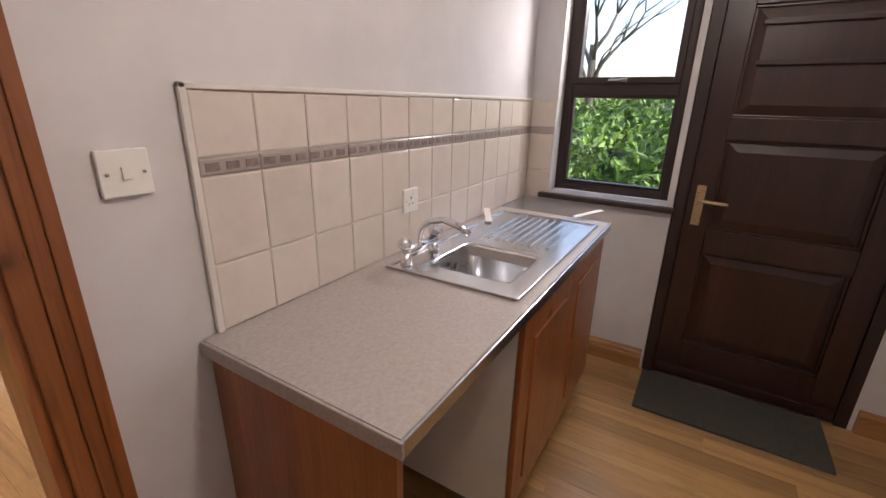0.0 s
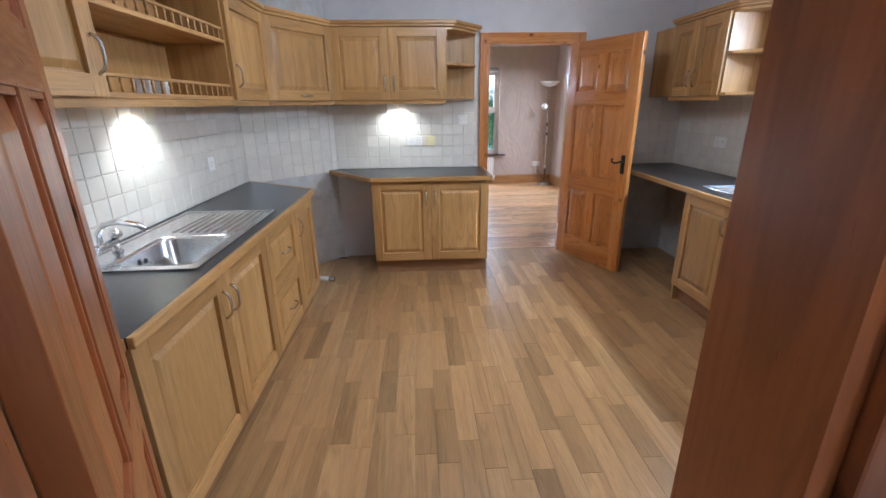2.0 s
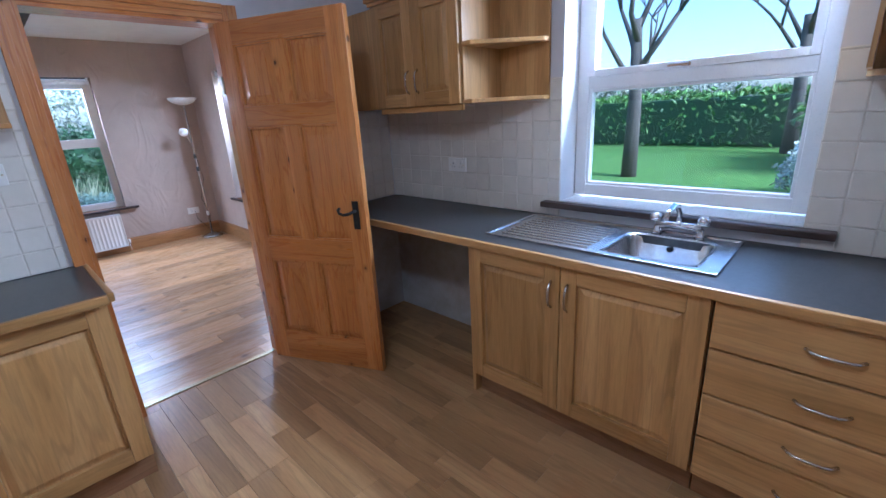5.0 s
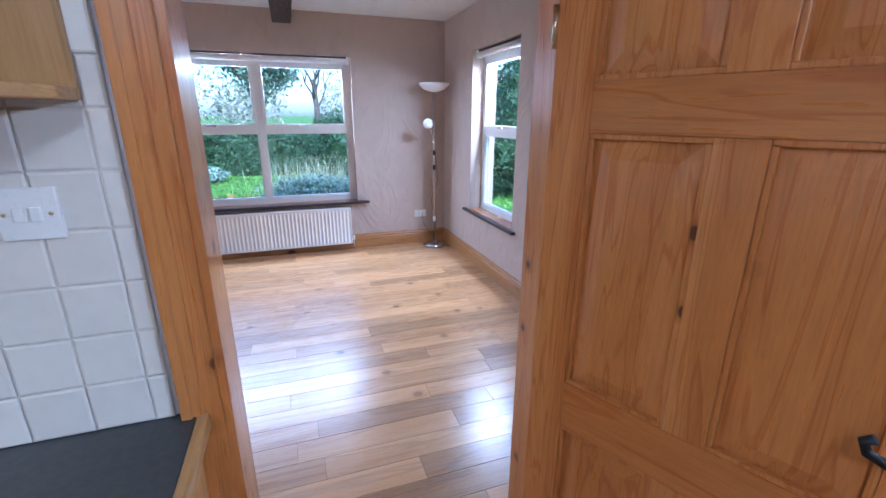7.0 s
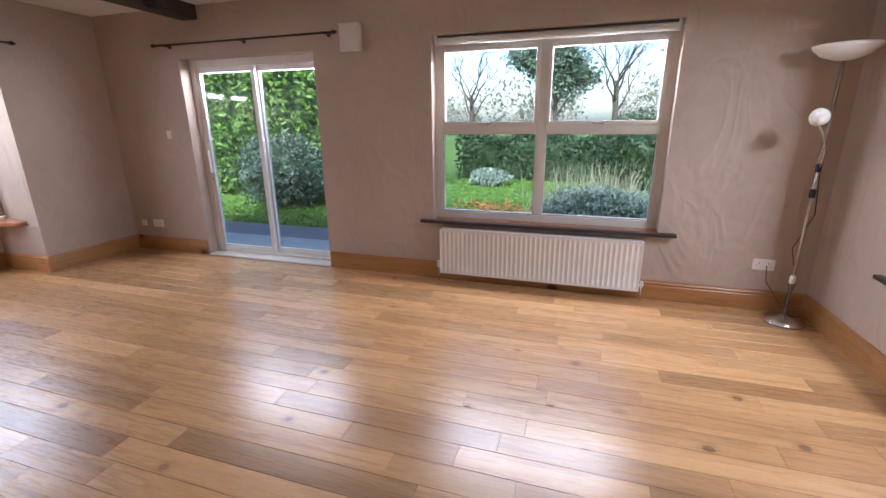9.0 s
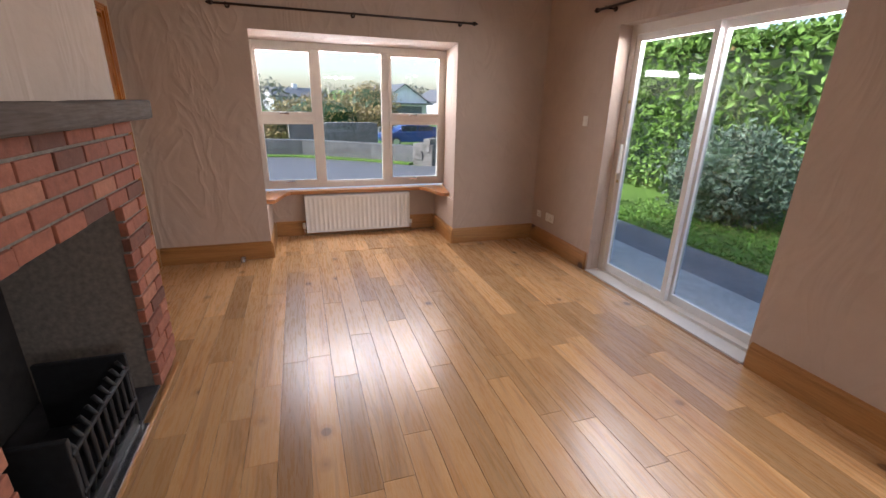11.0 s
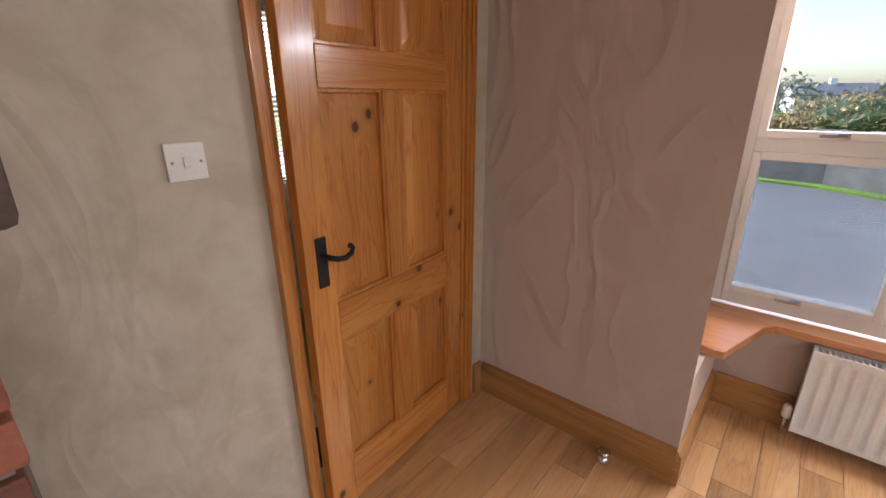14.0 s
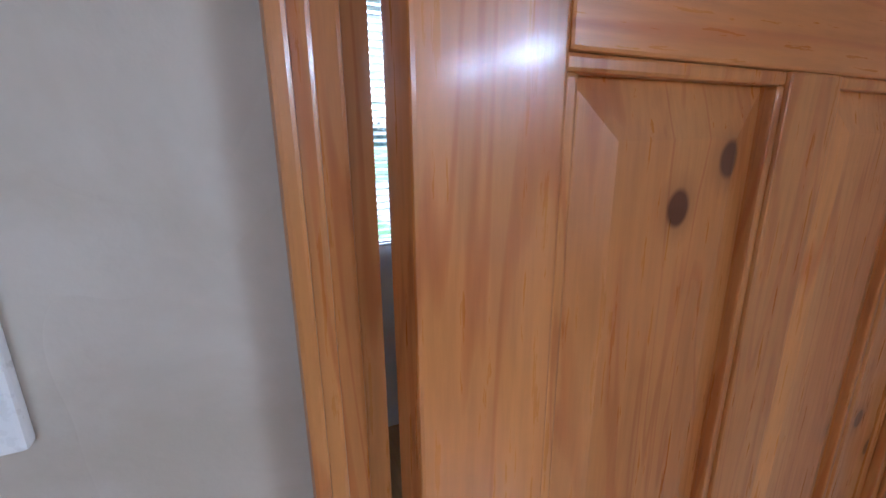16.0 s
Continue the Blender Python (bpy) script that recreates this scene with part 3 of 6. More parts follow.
# ---- doors ----
def arch_set(x0, x1, top, y0, y1, mat, matx, aw=0.075, sides=(True, True), at=(0, 0, 0), rz=0.0, name="door_frame", label=""):
    """Lining and moulded architraves of a doorway x0..x1 through a wall y0..y1."""
    f = tagged(thing(name, label, "door frame", at, rz), kind="structure")
    part("lining_side", cube(x0, y0, 0, x0 + 0.03, y1, top), mat, f)
    part("lining_side", cube(x1 - 0.03, y0, 0, x1, y1, top), mat, f)
    part("lining_head", cube(x0 + 0.03, y0, top - 0.03, x1 - 0.03, y1, top), matx, f)
    for on, y, s in ((sides[0], y0, -1), (sides[1], y1, 1)):
        if not on:
            continue
        for xa, xb, d in ((x0 + 0.012, x0 + 0.012 - aw, -1), (x1 - 0.012, x1 - 0.012 + aw, 1)):
            bm = cube(xa, y, 0, xb, y + s * 0.014, top + aw - 0.012, 0.003)
            box(bm, xa + d * aw * 0.42, y + s * 0.014, 0, xb, y + s * 0.022, top + aw - 0.012, 0.003)
            box(bm, xa + d * aw * 0.72, y + s * 0.022, 0, xb, y + s * 0.028, top + aw - 0.012, 0.003)
            part("architrave", bm, mat, f)
        bm = cube(x0 + 0.012, y, top - 0.012, x1 - 0.012, y + s * 0.014, top - 0.012 + aw * 0.42, 0.003)
        box(bm, x0 + 0.012, y, top - 0.012 + aw * 0.42, x1 - 0.012, y + s * 0.022, top - 0.012 + aw * 0.72, 0.003)
        box(bm, x0 + 0.012, y, top - 0.012 + aw * 0.72, x1 - 0.012, y + s * 0.028, top - 0.012 + aw, 0.003)
        part("architrave_head", bm, matx, f)
    return f


def field_panel(x0, x1, z0, z1, t):
    """A raised and fielded panel, both faces, with its bead."""
    bm = bmesh.new()
    for s in (-1, 1):
        rings = []
        for inset, dep in ((0, 0.2), (0.012, 0.2), (0.012, 0.12), (0.055, 0.36), (0.06, 0.36)):
            y = s * t * dep
            rings.append([bm.verts.new(p) for p in ((x0 + inset, y, z0 + inset), (x1 - inset, y, z0 + inset), (x1 - inset, y, z1 - inset), (x0 + inset, y, z1 - inset))])
        for a, b in zip(rings, rings[1:]):
            for k in range(4):
                bm.faces.new((a[k], a[(k + 1) % 4], b[(k + 1) % 4], b[k]))
        bm.faces.new(rings[-1])
    # bead round the panel
    for s in (-1, 1):
        for a, b, c, d in ((x0, x1, z0, z0 + 0.012), (x0, x1, z1 - 0.012, z1), (x0, x0 + 0.012, z0 + 0.012, z1 - 0.012), (x1 - 0.012, x1, z0 + 0.012, z1 - 0.012)):
            box(bm, a, s * t * 0.15, c, b, s * t * 0.42, d, 0.003)
    return bm


def lever(parent, x, z, y, s, toward, mat="iron"):
    """A lever handle on its long plate."""
    bm = cube(x - 0.019, y, z - 0.085, x + 0.019, y + s * 0.006, z + 0.075, 0.002)
    pl = part("handle_plate", bm, mat, parent, "black iron handle plate")
    bm = bmesh.new()
    tube(bm, [(x, y + s * 0.004, z + 0.02), (x, y + s * 0.045, z + 0.02), (x + toward * 0.02, y + s * 0.052, z + 0.012), (x + toward * 0.05, y + s * 0.05, z + 0.006), (x + toward * 0.075, y + s * 0.05, z + 0.014), (x + toward * 0.082, y + s * 0.05, z + 0.032), (x + toward * 0.07, y + s * 0.05, z + 0.042)], 0.0085, 8)
    part("lever", bm, mat, pl, "black iron lever with curled end")
    bm = bmesh.new()
    tube(bm, [(x, y + s * 0.005, z - 0.05), (x, y + s * 0.0085, z - 0.05)], 0.008, 10)
    part("keyhole", bm, "rubber", pl)


def panel_door(name, label, at, rz, width, height=1.98, t=0.042, mat="pine", matx="pine_x", handle=True):
    """A six-panel door; its hinge edge stands at local x 0 and it runs along +x."""
    d = tagged(thing(name, label, "door", at, rz), kind="structure")
    st, mu, w = 0.105, 0.09, width
    rails = [(0.005, 0.20), (0.70, 0.84), (1.49, 1.60), (height - 0.115, height)]
    for x in (0, w - st):
        part("stile", cube(x, -t / 2, 0.005, x + st, t / 2, height, 0.003), mat, d)
    for a, b in rails:
        part("rail", cube(st, -t / 2, a, w - st, t / 2, b, 0.003), matx, d)
    mid = w / 2
    for (_, a), (b, _) in zip(rails, rails[1:]):
        part("muntin", cube(mid - mu / 2, -t / 2, a, mid + mu / 2, t / 2, b, 0.003), mat, d)
        part("panel", field_panel(st, mid - mu / 2, a, b, t), mat, d)
        part("panel", field_panel(mid + mu / 2, w - st, a, b, t), mat, d)
    if handle:
        for s in (-1, 1):
            lever(d, w - 0.058, 1.0, s * t / 2, s, -1)
    for z in (0.25, 1.72):
        bm = bmesh.new()
        tube(bm, [(-0.004, -t / 2, z - 0.045), (-0.004, -t / 2, z + 0.045)], 0.007, 8)
        part("hinge", bm, "brass", d, "small brass butt hinge")
    return d


arch_set(0.77, 1.63, 2.06, 5.156, 5.312, "pine", "pine_x", name="door_frame_kitchen", label="varnished pine door lining and moulded architraves")
HX, HY = 1.592, 5.185
panel_door("door_kitchen", "open varnished knotty pine six-panel door with black lever", (HX, HY, 0), math.degrees(math.atan2(4.43 - HY, 1.935 - HX)), 0.80, 2.035)
solid("threshold_kitchen", cube(0.80, 5.245, -0.005, 1.60, 5.28, 0.006, 0.002), "brass", "narrow metal threshold strip in the doorway", "threshold")
arch_set(-3.90, -3.03, 2.04, 5.347, 5.552, "pine", "pine_x", 0.04, name="door_frame_hall", label="varnished knotty pine door lining and architraves to the hall")
panel_door("door_hall", "slightly open varnished knotty pine six-panel door with black lever", (-3.865, 5.53, 0), 3.6, 0.80)
arch_set(-0.27, 0.43, 2.02, 1.008, 1.134, "pine_red", "pine_red_x", 0.085, name="door_frame_utility", label="red-stained knotty pine door lining and architraves")
# utility door, swung open into the kitchen
panel_door("door_utility", "red-stained knotty pine six-panel door standing wide open", (-0.243, 1.165, 0), 123.0, 0.75, mat="pine_red", matx="pine_red_x", handle=False)

# dark back door
bd = tagged(thing("door_back", "closed dark mahogany-stained boarded back door", "door", (2.73, 0.205, 0), -90), kind="structure")
part("frame_side", cube(0.0, -0.042, 0, 0.05, 0.06, 2.045), "brown_frame", bd)
part("frame_side", cube(0.855, -0.042, 0, 0.905, 0.06, 2.045), "brown_frame", bd)
part("frame_head", cube(0.05, -0.042, 1.995, 0.855, 0.06, 2.045), "brown_frame", bd)
# Unseen slab added behind the leaf to block light through its gaps.
part("backing", cube(-0.02, 0.02, -0.01, 0.925, 0.05, 2.06), "mahogany", bd)
part("stile", cube(0.053, -0.03, 0.01, 0.16, 0.015, 1.992, 0.003), "mahogany", bd)
part("stile", cube(0.745, -0.03, 0.01, 0.852, 0.015, 1.992, 0.003), "mahogany", bd)
for a, b in ((0.01, 0.22), (0.74, 0.86), (1.30, 1.40), (1.86, 1.992)):
    part("rail", cube(0.16, -0.03, a, 0.745, 0.015, b, 0.003), "mahogany", bd)
for a, b in ((0.22, 0.74), (0.86, 1.30), (1.40, 1.86)):
    part("panel", field_panel(0.16, 0.745, a, b, 0.04), "mahogany", bd)
pl = part("handle_plate", cube(0.085, -0.038, 0.88, 0.125, -0.03, 1.08, 0.003), "brass", bd, "worn brass handle plate")
bm = bmesh.new()
tube(bm, [(0.105, -0.034, 1.01), (0.105, -0.08, 1.01), (0.12, -0.085, 1.01), (0.225, -0.083, 1.005)], 0.009, 8)
part("lever", bm, "brass", pl)
part("weather_bar", cube(0.06, -0.05, 0.03, 0.845, -0.03, 0.075, 0.006), "mahogany", bd)
for z in (1.62, 1.78):
    bm = cube(0.2, -0.036, z, 0.7, -0.03, z + 0.018, 0.002)
    part("hook_rail", bm, "mahogany", bd)


# ---- windows ----
def window(name, label, at, rz, width, height, mullions, transoms, mat="upvc", fw=0.06, depth=0.07, handles=()):
    """Frame, mullions, opening lights and panes. Local x runs along the wall, y outwards, z from the sill."""
    w = tagged(thing(name, label, "window", at, rz), kind="structure")
    fr = cube(0, 0, 0, fw, depth, height, 0.004)
    box(fr, width - fw, 0, 0, width, depth, height, 0.004)
    box(fr, fw, 0, 0, width - fw, depth, fw, 0.004)
    box(fr, fw, 0, height - fw, width - fw, depth, height, 0.004)
    part("window_frame", fr, mat, w)
    xs = [fw, *mullions, width - fw]
    for mx in mullions:
        part("mullion", cube(mx - 0.032, 0.002, fw, mx + 0.032, depth - 0.002, height - fw, 0.004), mat, w)
    for i, (a, b) in enumerate(zip(xs, xs[1:])):
        a, b = a + (0.032 if i else 0), b - (0.032 if i < len(xs) - 2 else 0)
        tz = transoms[i]
        spans = [(fw, height - fw)] if tz is None else [(fw, tz - 0.03), (tz + 0.03, height - fw)]
        if tz is not None:
            part("transom", cube(a, 0.002, tz - 0.03, b, depth - 0.002, tz + 0.03, 0.004), mat, w)
        for k, (c, d) in enumerate(spans):
            s = 0.032 if (i, k) in handles else 0.014
            fy = -0.012 if (i, k) in handles else 0.01
            sash = cube(a, fy, c, a + s, depth - 0.015, d, 0.004)
            box(sash, b - s, fy, c, b, depth - 0.015, d, 0.004)
            box(sash, a + s, fy, c, b - s, depth - 0.015, c + s, 0.004)
            box(sash, a + s, fy, d - s, b - s, depth - 0.015, d, 0.004)
            so = part("sash", sash, mat, w)
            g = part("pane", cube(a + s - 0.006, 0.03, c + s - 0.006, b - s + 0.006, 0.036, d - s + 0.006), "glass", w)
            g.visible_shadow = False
            if (i, k) in handles:
                hx = (a + b) / 2
                hb = cube(hx - 0.02, fy - 0.012, c + 0.006, hx + 0.02, fy, c + 0.026, 0.003)
                box(hb, hx - 0.075, fy - 0.022, c + 0.009, hx + 0.012, fy - 0.012, c + 0.022, 0.004)
                part("handle", hb, "chrome", so, "small metal window handle")
    return w


window("window_bay", "three-part cream plastic bay window with opening lights", (-4.76, 6.402, 0.525), 90, 2.062, 1.468, [0.648, 1.37], [0.74, None, 0.74], "upvc_tan", handles=((0, 0), (0, 1), (2, 0), (2, 1)))
window("window_north", "cream plastic four-pane window facing the garden", (-0.24, 9.40, 0.575), 0, 1.90, 1.52, [0.93], [0.80, 0.80], "upvc_tan", handles=((0, 1), (1, 1)))
window("window_east", "white plastic window with top opening light", (2.86, 8.46, 0.575), -90, 0.96, 1.52, [], [0.80], "upvc", handles=((0, 1),))
window("window_kitchen", "white plastic kitchen window with top opening light", (2.80, 3.58, 0.975), -90, 1.03, 1.145, [], [0.58], "upvc", handles=((0, 1),))
window("window_utility", "dark brown window with opening top light beside the back door", (2.79, 0.86, 0.965), -90, 0.62, 1.115, [], [0.555], "brown_frame", 0.045, handles=((0, 1),))

vb = thing("venetian_blind", "white venetian blind over the hall window", "blind", (-4.2, 4.03, 0.95))
for i in range(34):
    ob = part("slat", cube(0.0, -0.012, 0, 1.0, 0.012, 0.0015), "white", vb)
    ob.matrix_basis = pose(0, 0, 0.02 + i * 0.029, 35, 0, 0)
part("head_rail", cube(0, -0.02, 0.995, 1.0, 0.02, 1.03, 0.003), "white", vb)
part("bottom_rail", cube(0, -0.012, 0.0, 1.0, 0.012, 0.012, 0.003), "white", vb)

# patio sliding door
pd = tagged(thing("patio_door", "closed sliding patio door in cream plastic frame", "door", (-2.96, 9.42, 0), 0), kind="structure")
W, Hh = 1.58, 2.07
fr = cube(0, 0, 0, 0.055, 0.1, Hh, 0.004)
box(fr, W - 0.055, 0, 0, W, 0.1, Hh, 0.004)
box(fr, 0.055, 0, Hh - 0.07, W - 0.055, 0.1, Hh, 0.004)
box(fr, 0.055, 0, 0, W - 0.055, 0.1, 0.035, 0.004)
part("door_frame", fr, "upvc_tan", pd)
for a, b, y in ((0.055, 0.80, 0.01), (0.765, W - 0.055, 0.055)):
    s = cube(a, y, 0.035, a + 0.055, y + 0.04, Hh - 0.07, 0.003)
    box(s, b - 0.045, y, 0.035, b, y + 0.04, Hh - 0.07, 0.003)
    box(s, a + 0.055, y, 0.035, b - 0.045, y + 0.04, 0.10, 0.003)
    box(s, a + 0.055, y, Hh - 0.125, b - 0.045, y + 0.04, Hh - 0.07, 0.003)
    so = part("sliding_sash", s, "upvc", pd)
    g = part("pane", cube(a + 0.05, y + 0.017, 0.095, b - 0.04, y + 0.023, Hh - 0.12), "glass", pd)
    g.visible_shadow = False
part("pull_handle", cube(0.072, -0.022, 0.92, 0.092, 0.012, 1.16, 0.005), "white", pd, "white plastic pull handle")
for z in (0.85, 1.5):
    bm = bmesh.new()
    tube(bm, [(0.083, 0.012, z), (0.083, 0.002, z)], 0.014, 12)
    part("lock", bm, "brass", pd)
solid("patio_threshold", cube(-2.955, 9.285, -0.02, -1.385, 9.42, 0.012, 0.003), "upvc_tan", "cream threshold board before the patio door", "threshold")
solid("patio_track", cube(-2.955, 9.26, -0.012, -1.385, 9.283, 0.004, 0.002), "skirt_x", "narrow wooden floor strip at the patio door", "threshold")

# sills
ns = tagged(thing("window_sill_north", "varnished wooden window board with dark worn edge", "window sill", (0, 0, 0)), kind="structure")
part("board", cube(-0.35, 9.235, 0.545, 1.79, 9.298, 0.572, 0.006), "dark_sill", ns)
part("board_inner", cube(-0.237, 9.298, 0.552, 1.657, 9.41, 0.574, 0.002), "sill_x", ns)
es = tagged(thing("window_sill_east", "varnished wooden window board with dark front edge", "window sill", (0, 0, 0)), kind="structure")
part("board", cube(2.69, 7.42, 0.545, 2.733, 8.57, 0.57, 0.006), "dark_sill", es)
part("board_inner", cube(2.733, 7.503, 0.552, 2.87, 8.457, 0.574, 0.002), "sill", es)
ks = tagged(thing("window_sill_kitchen", "dark-edged wooden window board above the worktop", "window sill", (0, 0, 0)), kind="structure")
part("board", cube(2.58, 2.45, 0.93, 2.637, 3.67, 0.962, 0.008), "dark_sill", ks)
part("board_inner", cube(2.637, 2.553, 0.935, 2.81, 3.577, 0.966, 0.002), "upvc", ks)
us = tagged(thing("window_sill_utility", "painted sill with dark wooden front edge", "window sill", (0, 0, 0)), kind="structure")
part("board", cube(2.64, 0.20, 0.93, 2.688, 0.91, 0.956, 0.006), "dark_sill", us)
part("board_inner", cube(2.688, 0.243, 0.935, 2.80, 0.857, 0.962, 0.002), "upvc", us)
bs = tagged(thing("window_sill_bay", "glossy reddish wooden window board with forward ends", "window sill", (0, 0, 0)), kind="structure")
part("board", prism([(-4.76, 6.406), (-4.27, 6.463), (-4.26, 6.53), (-4.27, 6.56), (-4.60, 6.66), (-4.65, 6.70), (-4.65, 8.14), (-4.60, 8.18), (-4.27, 8.28), (-4.26, 8.31), (-4.27, 8.374), (-4.76, 8.453)], 0.475, 0.512, 0.004), "sill", bs)

# roller blinds rolled up at the window heads
def blind(at, rz, w):
    b = thing("roller_blind", "cream roller blind rolled up at the window head", "blind", at, rz)
    bm = bmesh.new()
    tube(bm, [(0.02, 0, 0), (w - 0.02, 0, 0)], 0.028, 14)
    part("roll", bm, "upvc_tan", b)
    part("bracket", cube(0, -0.03, -0.03, 0.018, 0.03, 0.045, 0.003), "white", b)
    part("bracket", cube(w - 0.018, -0.03, -0.03, w, 0.03, 0.045, 0.003), "white", b)
    part("batten", cube(0, -0.012, 0.03, w, 0.012, 0.046, 0.003), "dark_sill", b, "dark wooden head batten")


blind((-0.22, 9.355, 2.083), 0, 1.86)
blind((2.79, 8.44, 2.093), -90, 0.92)


# ---- radiators ----
def radiator(at, rz, w, h=0.42, ribs=26):
    r = thing("radiator", "white enamelled panel radiator below the window", "radiator", at, rz, "radiators")
    bm = bmesh.new()
    n = ribs * 6
    for y0, s in ((-0.10, 1), (-0.045, 1)):
        top, bot, rows = h, 0.0, []
        zs = [bot, bot + 0.02, bot + 0.035, top - 0.035, top - 0.02, top]
        for zi, z in enumerate(zs):
            row = []
            for i in range(n + 1):
                u = i / n
                x = u * w
                k = 0.5 - 0.5 * math.cos(u * ribs * 2 * math.pi)
                y = y0 + (0.011 * min(1, k * 1.6) if zi in (2, 3) else 0)
                row.append(bm.verts.new((x, y, z)))
            rows.append(row)
        for a, b in zip(rows, rows[1:]):
            for i in range(n):
                bm.faces.new((a[i], a[i + 1], b[i + 1], b[i])).smooth = True
    part("panel", bm, "enamel", r)
    part("side_cover", cube(-0.004, -0.104, 0.0, 0.002, -0.035, h + 0.004, 0.001), "enamel", r)
    part("side_cover", cube(w - 0.002, -0.104, 0.0, w + 0.004, -0.035, h + 0.004, 0.001), "enamel", r)
    bm = cube(0, -0.104, h, w, -0.096, h + 0.008, 0.001)
    box(bm, 0, -0.044, h, w, -0.036, h + 0.008, 0.001)
    for i in range(int(w / 0.02)):
        box(bm, 0.005 + i * 0.02, -0.096, h, 0.013 + i * 0.02, -0.044, h + 0.005)
    part("top_grille", bm, "enamel", r)
    for x in (0.15, w - 0.15):
        part("bracket", cube(x, -0.04, 0.02, x + 0.03, 0.0, h - 0.05, 0.002), "enamel", r)
    z0 = -at[2]
    for x, s in ((-0.02, -1), (w + 0.02, 1)):
        bm = bmesh.new()
        tube(bm, [(x - s * 0.022, -0.07, 0.04), (x + s * 0.012, -0.07, 0.04)], 0.009, 8)
        tube(bm, [(x + s * 0.006, -0.07, 0.045), (x + s * 0.006, -0.07, z0 - 0.005)], 0.0075, 8)
        part("pipe", bm, "chrome", r)
        bm = bmesh.new()
        lathe(bm, [(0.014, 0.045), (0.018, 0.05), (0.018, 0.10), (0.013, 0.11)] if s < 0 else [(0.012, 0.035), (0.014, 0.045), (0.014, 0.075), (0.009, 0.085)], 12, (x + s * 0.006, -0.07, 0))
        part("valve", bm, "white", r)
    return r


radiator((-0.145, 9.298, 0.085), 0, 1.70, 0.415, 42)
radiator((-4.718, 6.84, 0.045), 90, 1.16, 0.405, 24)


# ---- added lamps for daylight at the window heads ----
def sky_lamp(x, y, z, rz, w, h, watts):
    """An added strip lamp in the top of a window opening, in place of sky light, turned into the room."""
    d = bpy.data.lights.new("window_daylight", "AREA")
    d.shape, d.size, d.size_y, d.energy, d.color = "RECTANGLE", w, h, watts, (1.0, 0.97, 0.95)
    o = new("window_daylight", d)
    o.matrix_basis = pose(x, y, z, 0, 0, rz) @ pose(0, 0, 0, -72, 0, 0)


sky_lamp(0.71, 9.50, 2.04, 0, 1.75, 0.10, DAY * 1.6)
sky_lamp(-2.17, 9.53, 1.93, 0, 1.40, 0.08, DAY * 0.6)
sky_lamp(-4.86, 7.43, 1.90, 90, 1.92, 0.12, DAY * 1.15)
sky_lamp(2.96, 7.98, 2.03, -90, 0.82, 0.10, DAY * 1.1)
sky_lamp(2.93, 3.06, 2.02, -90, 0.90, 0.10, DAY * 0.75)
sky_lamp(2.90, 0.55, 2.00, -90, 0.50, 0.08, DAY * 0.22)


# ---- ceiling lamps ----
def ceiling_lamp(label, x, y, z, watts):
    l = thing("ceiling_light", label, "lamp", (x, y, z), 0, "ceiling lights")
    bm = bmesh.new()
    lathe(bm, [(0.10, -0.03), (0.11, -0.02), (0.11, -0.001)], 24)
    part("base", bm, "white", l)
    bm = bmesh.new()
    lathe(bm, [(0.02, -0.10), (0.06, -0.085), (0.085, -0.05), (0.09, -0.031)], 24)
    em, nt, b = nodes_of("lit_bulb_glass", 0.3)
    b.inputs["Base Color"].default_value = (1, 0.95, 0.88, 1)
    b.inputs["Emission Color"].default_value = (1, 0.8, 0.58, 1)
    b.inputs["Emission Strength"].default_value = 4.0
    part("shade", bm, em, l, "lit frosted glass bowl")
    d = bpy.data.lights.new("ceiling_bulb", "POINT")
    d.energy, d.color, d.shadow_soft_size = watts, (1.0, 0.93, 0.84), 0.09
    o = new("ceiling_bulb", d)
    o.parent = l
    o.location = (0, 0, -0.22)


ceiling_lamp("lit frosted ceiling light in the kitchen", 0.5, 3.0, CK, BULB)
ceiling_lamp("lit frosted ceiling light in the utility room", 0.95, -0.1, CK, BULB * 0.62)


# ---- kitchen units ----
def bow_handle(parent, x, y, z, vertical=True, L=0.12, mat="steel"):
    bm = bmesh.new()
    pts = []
    for i in range(9):
        u = i / 8 * 2 - 1
        o = -0.004 - 0.028 * (1 - u ** 4)
        pts.append((x, y + o, z + u * L / 2) if vertical else (x + u * L / 2, y + o, z))
    tube(bm, pts, 0.0055, 8)
    part("handle", bm, mat, parent, "slim curved satin metal bow handle")


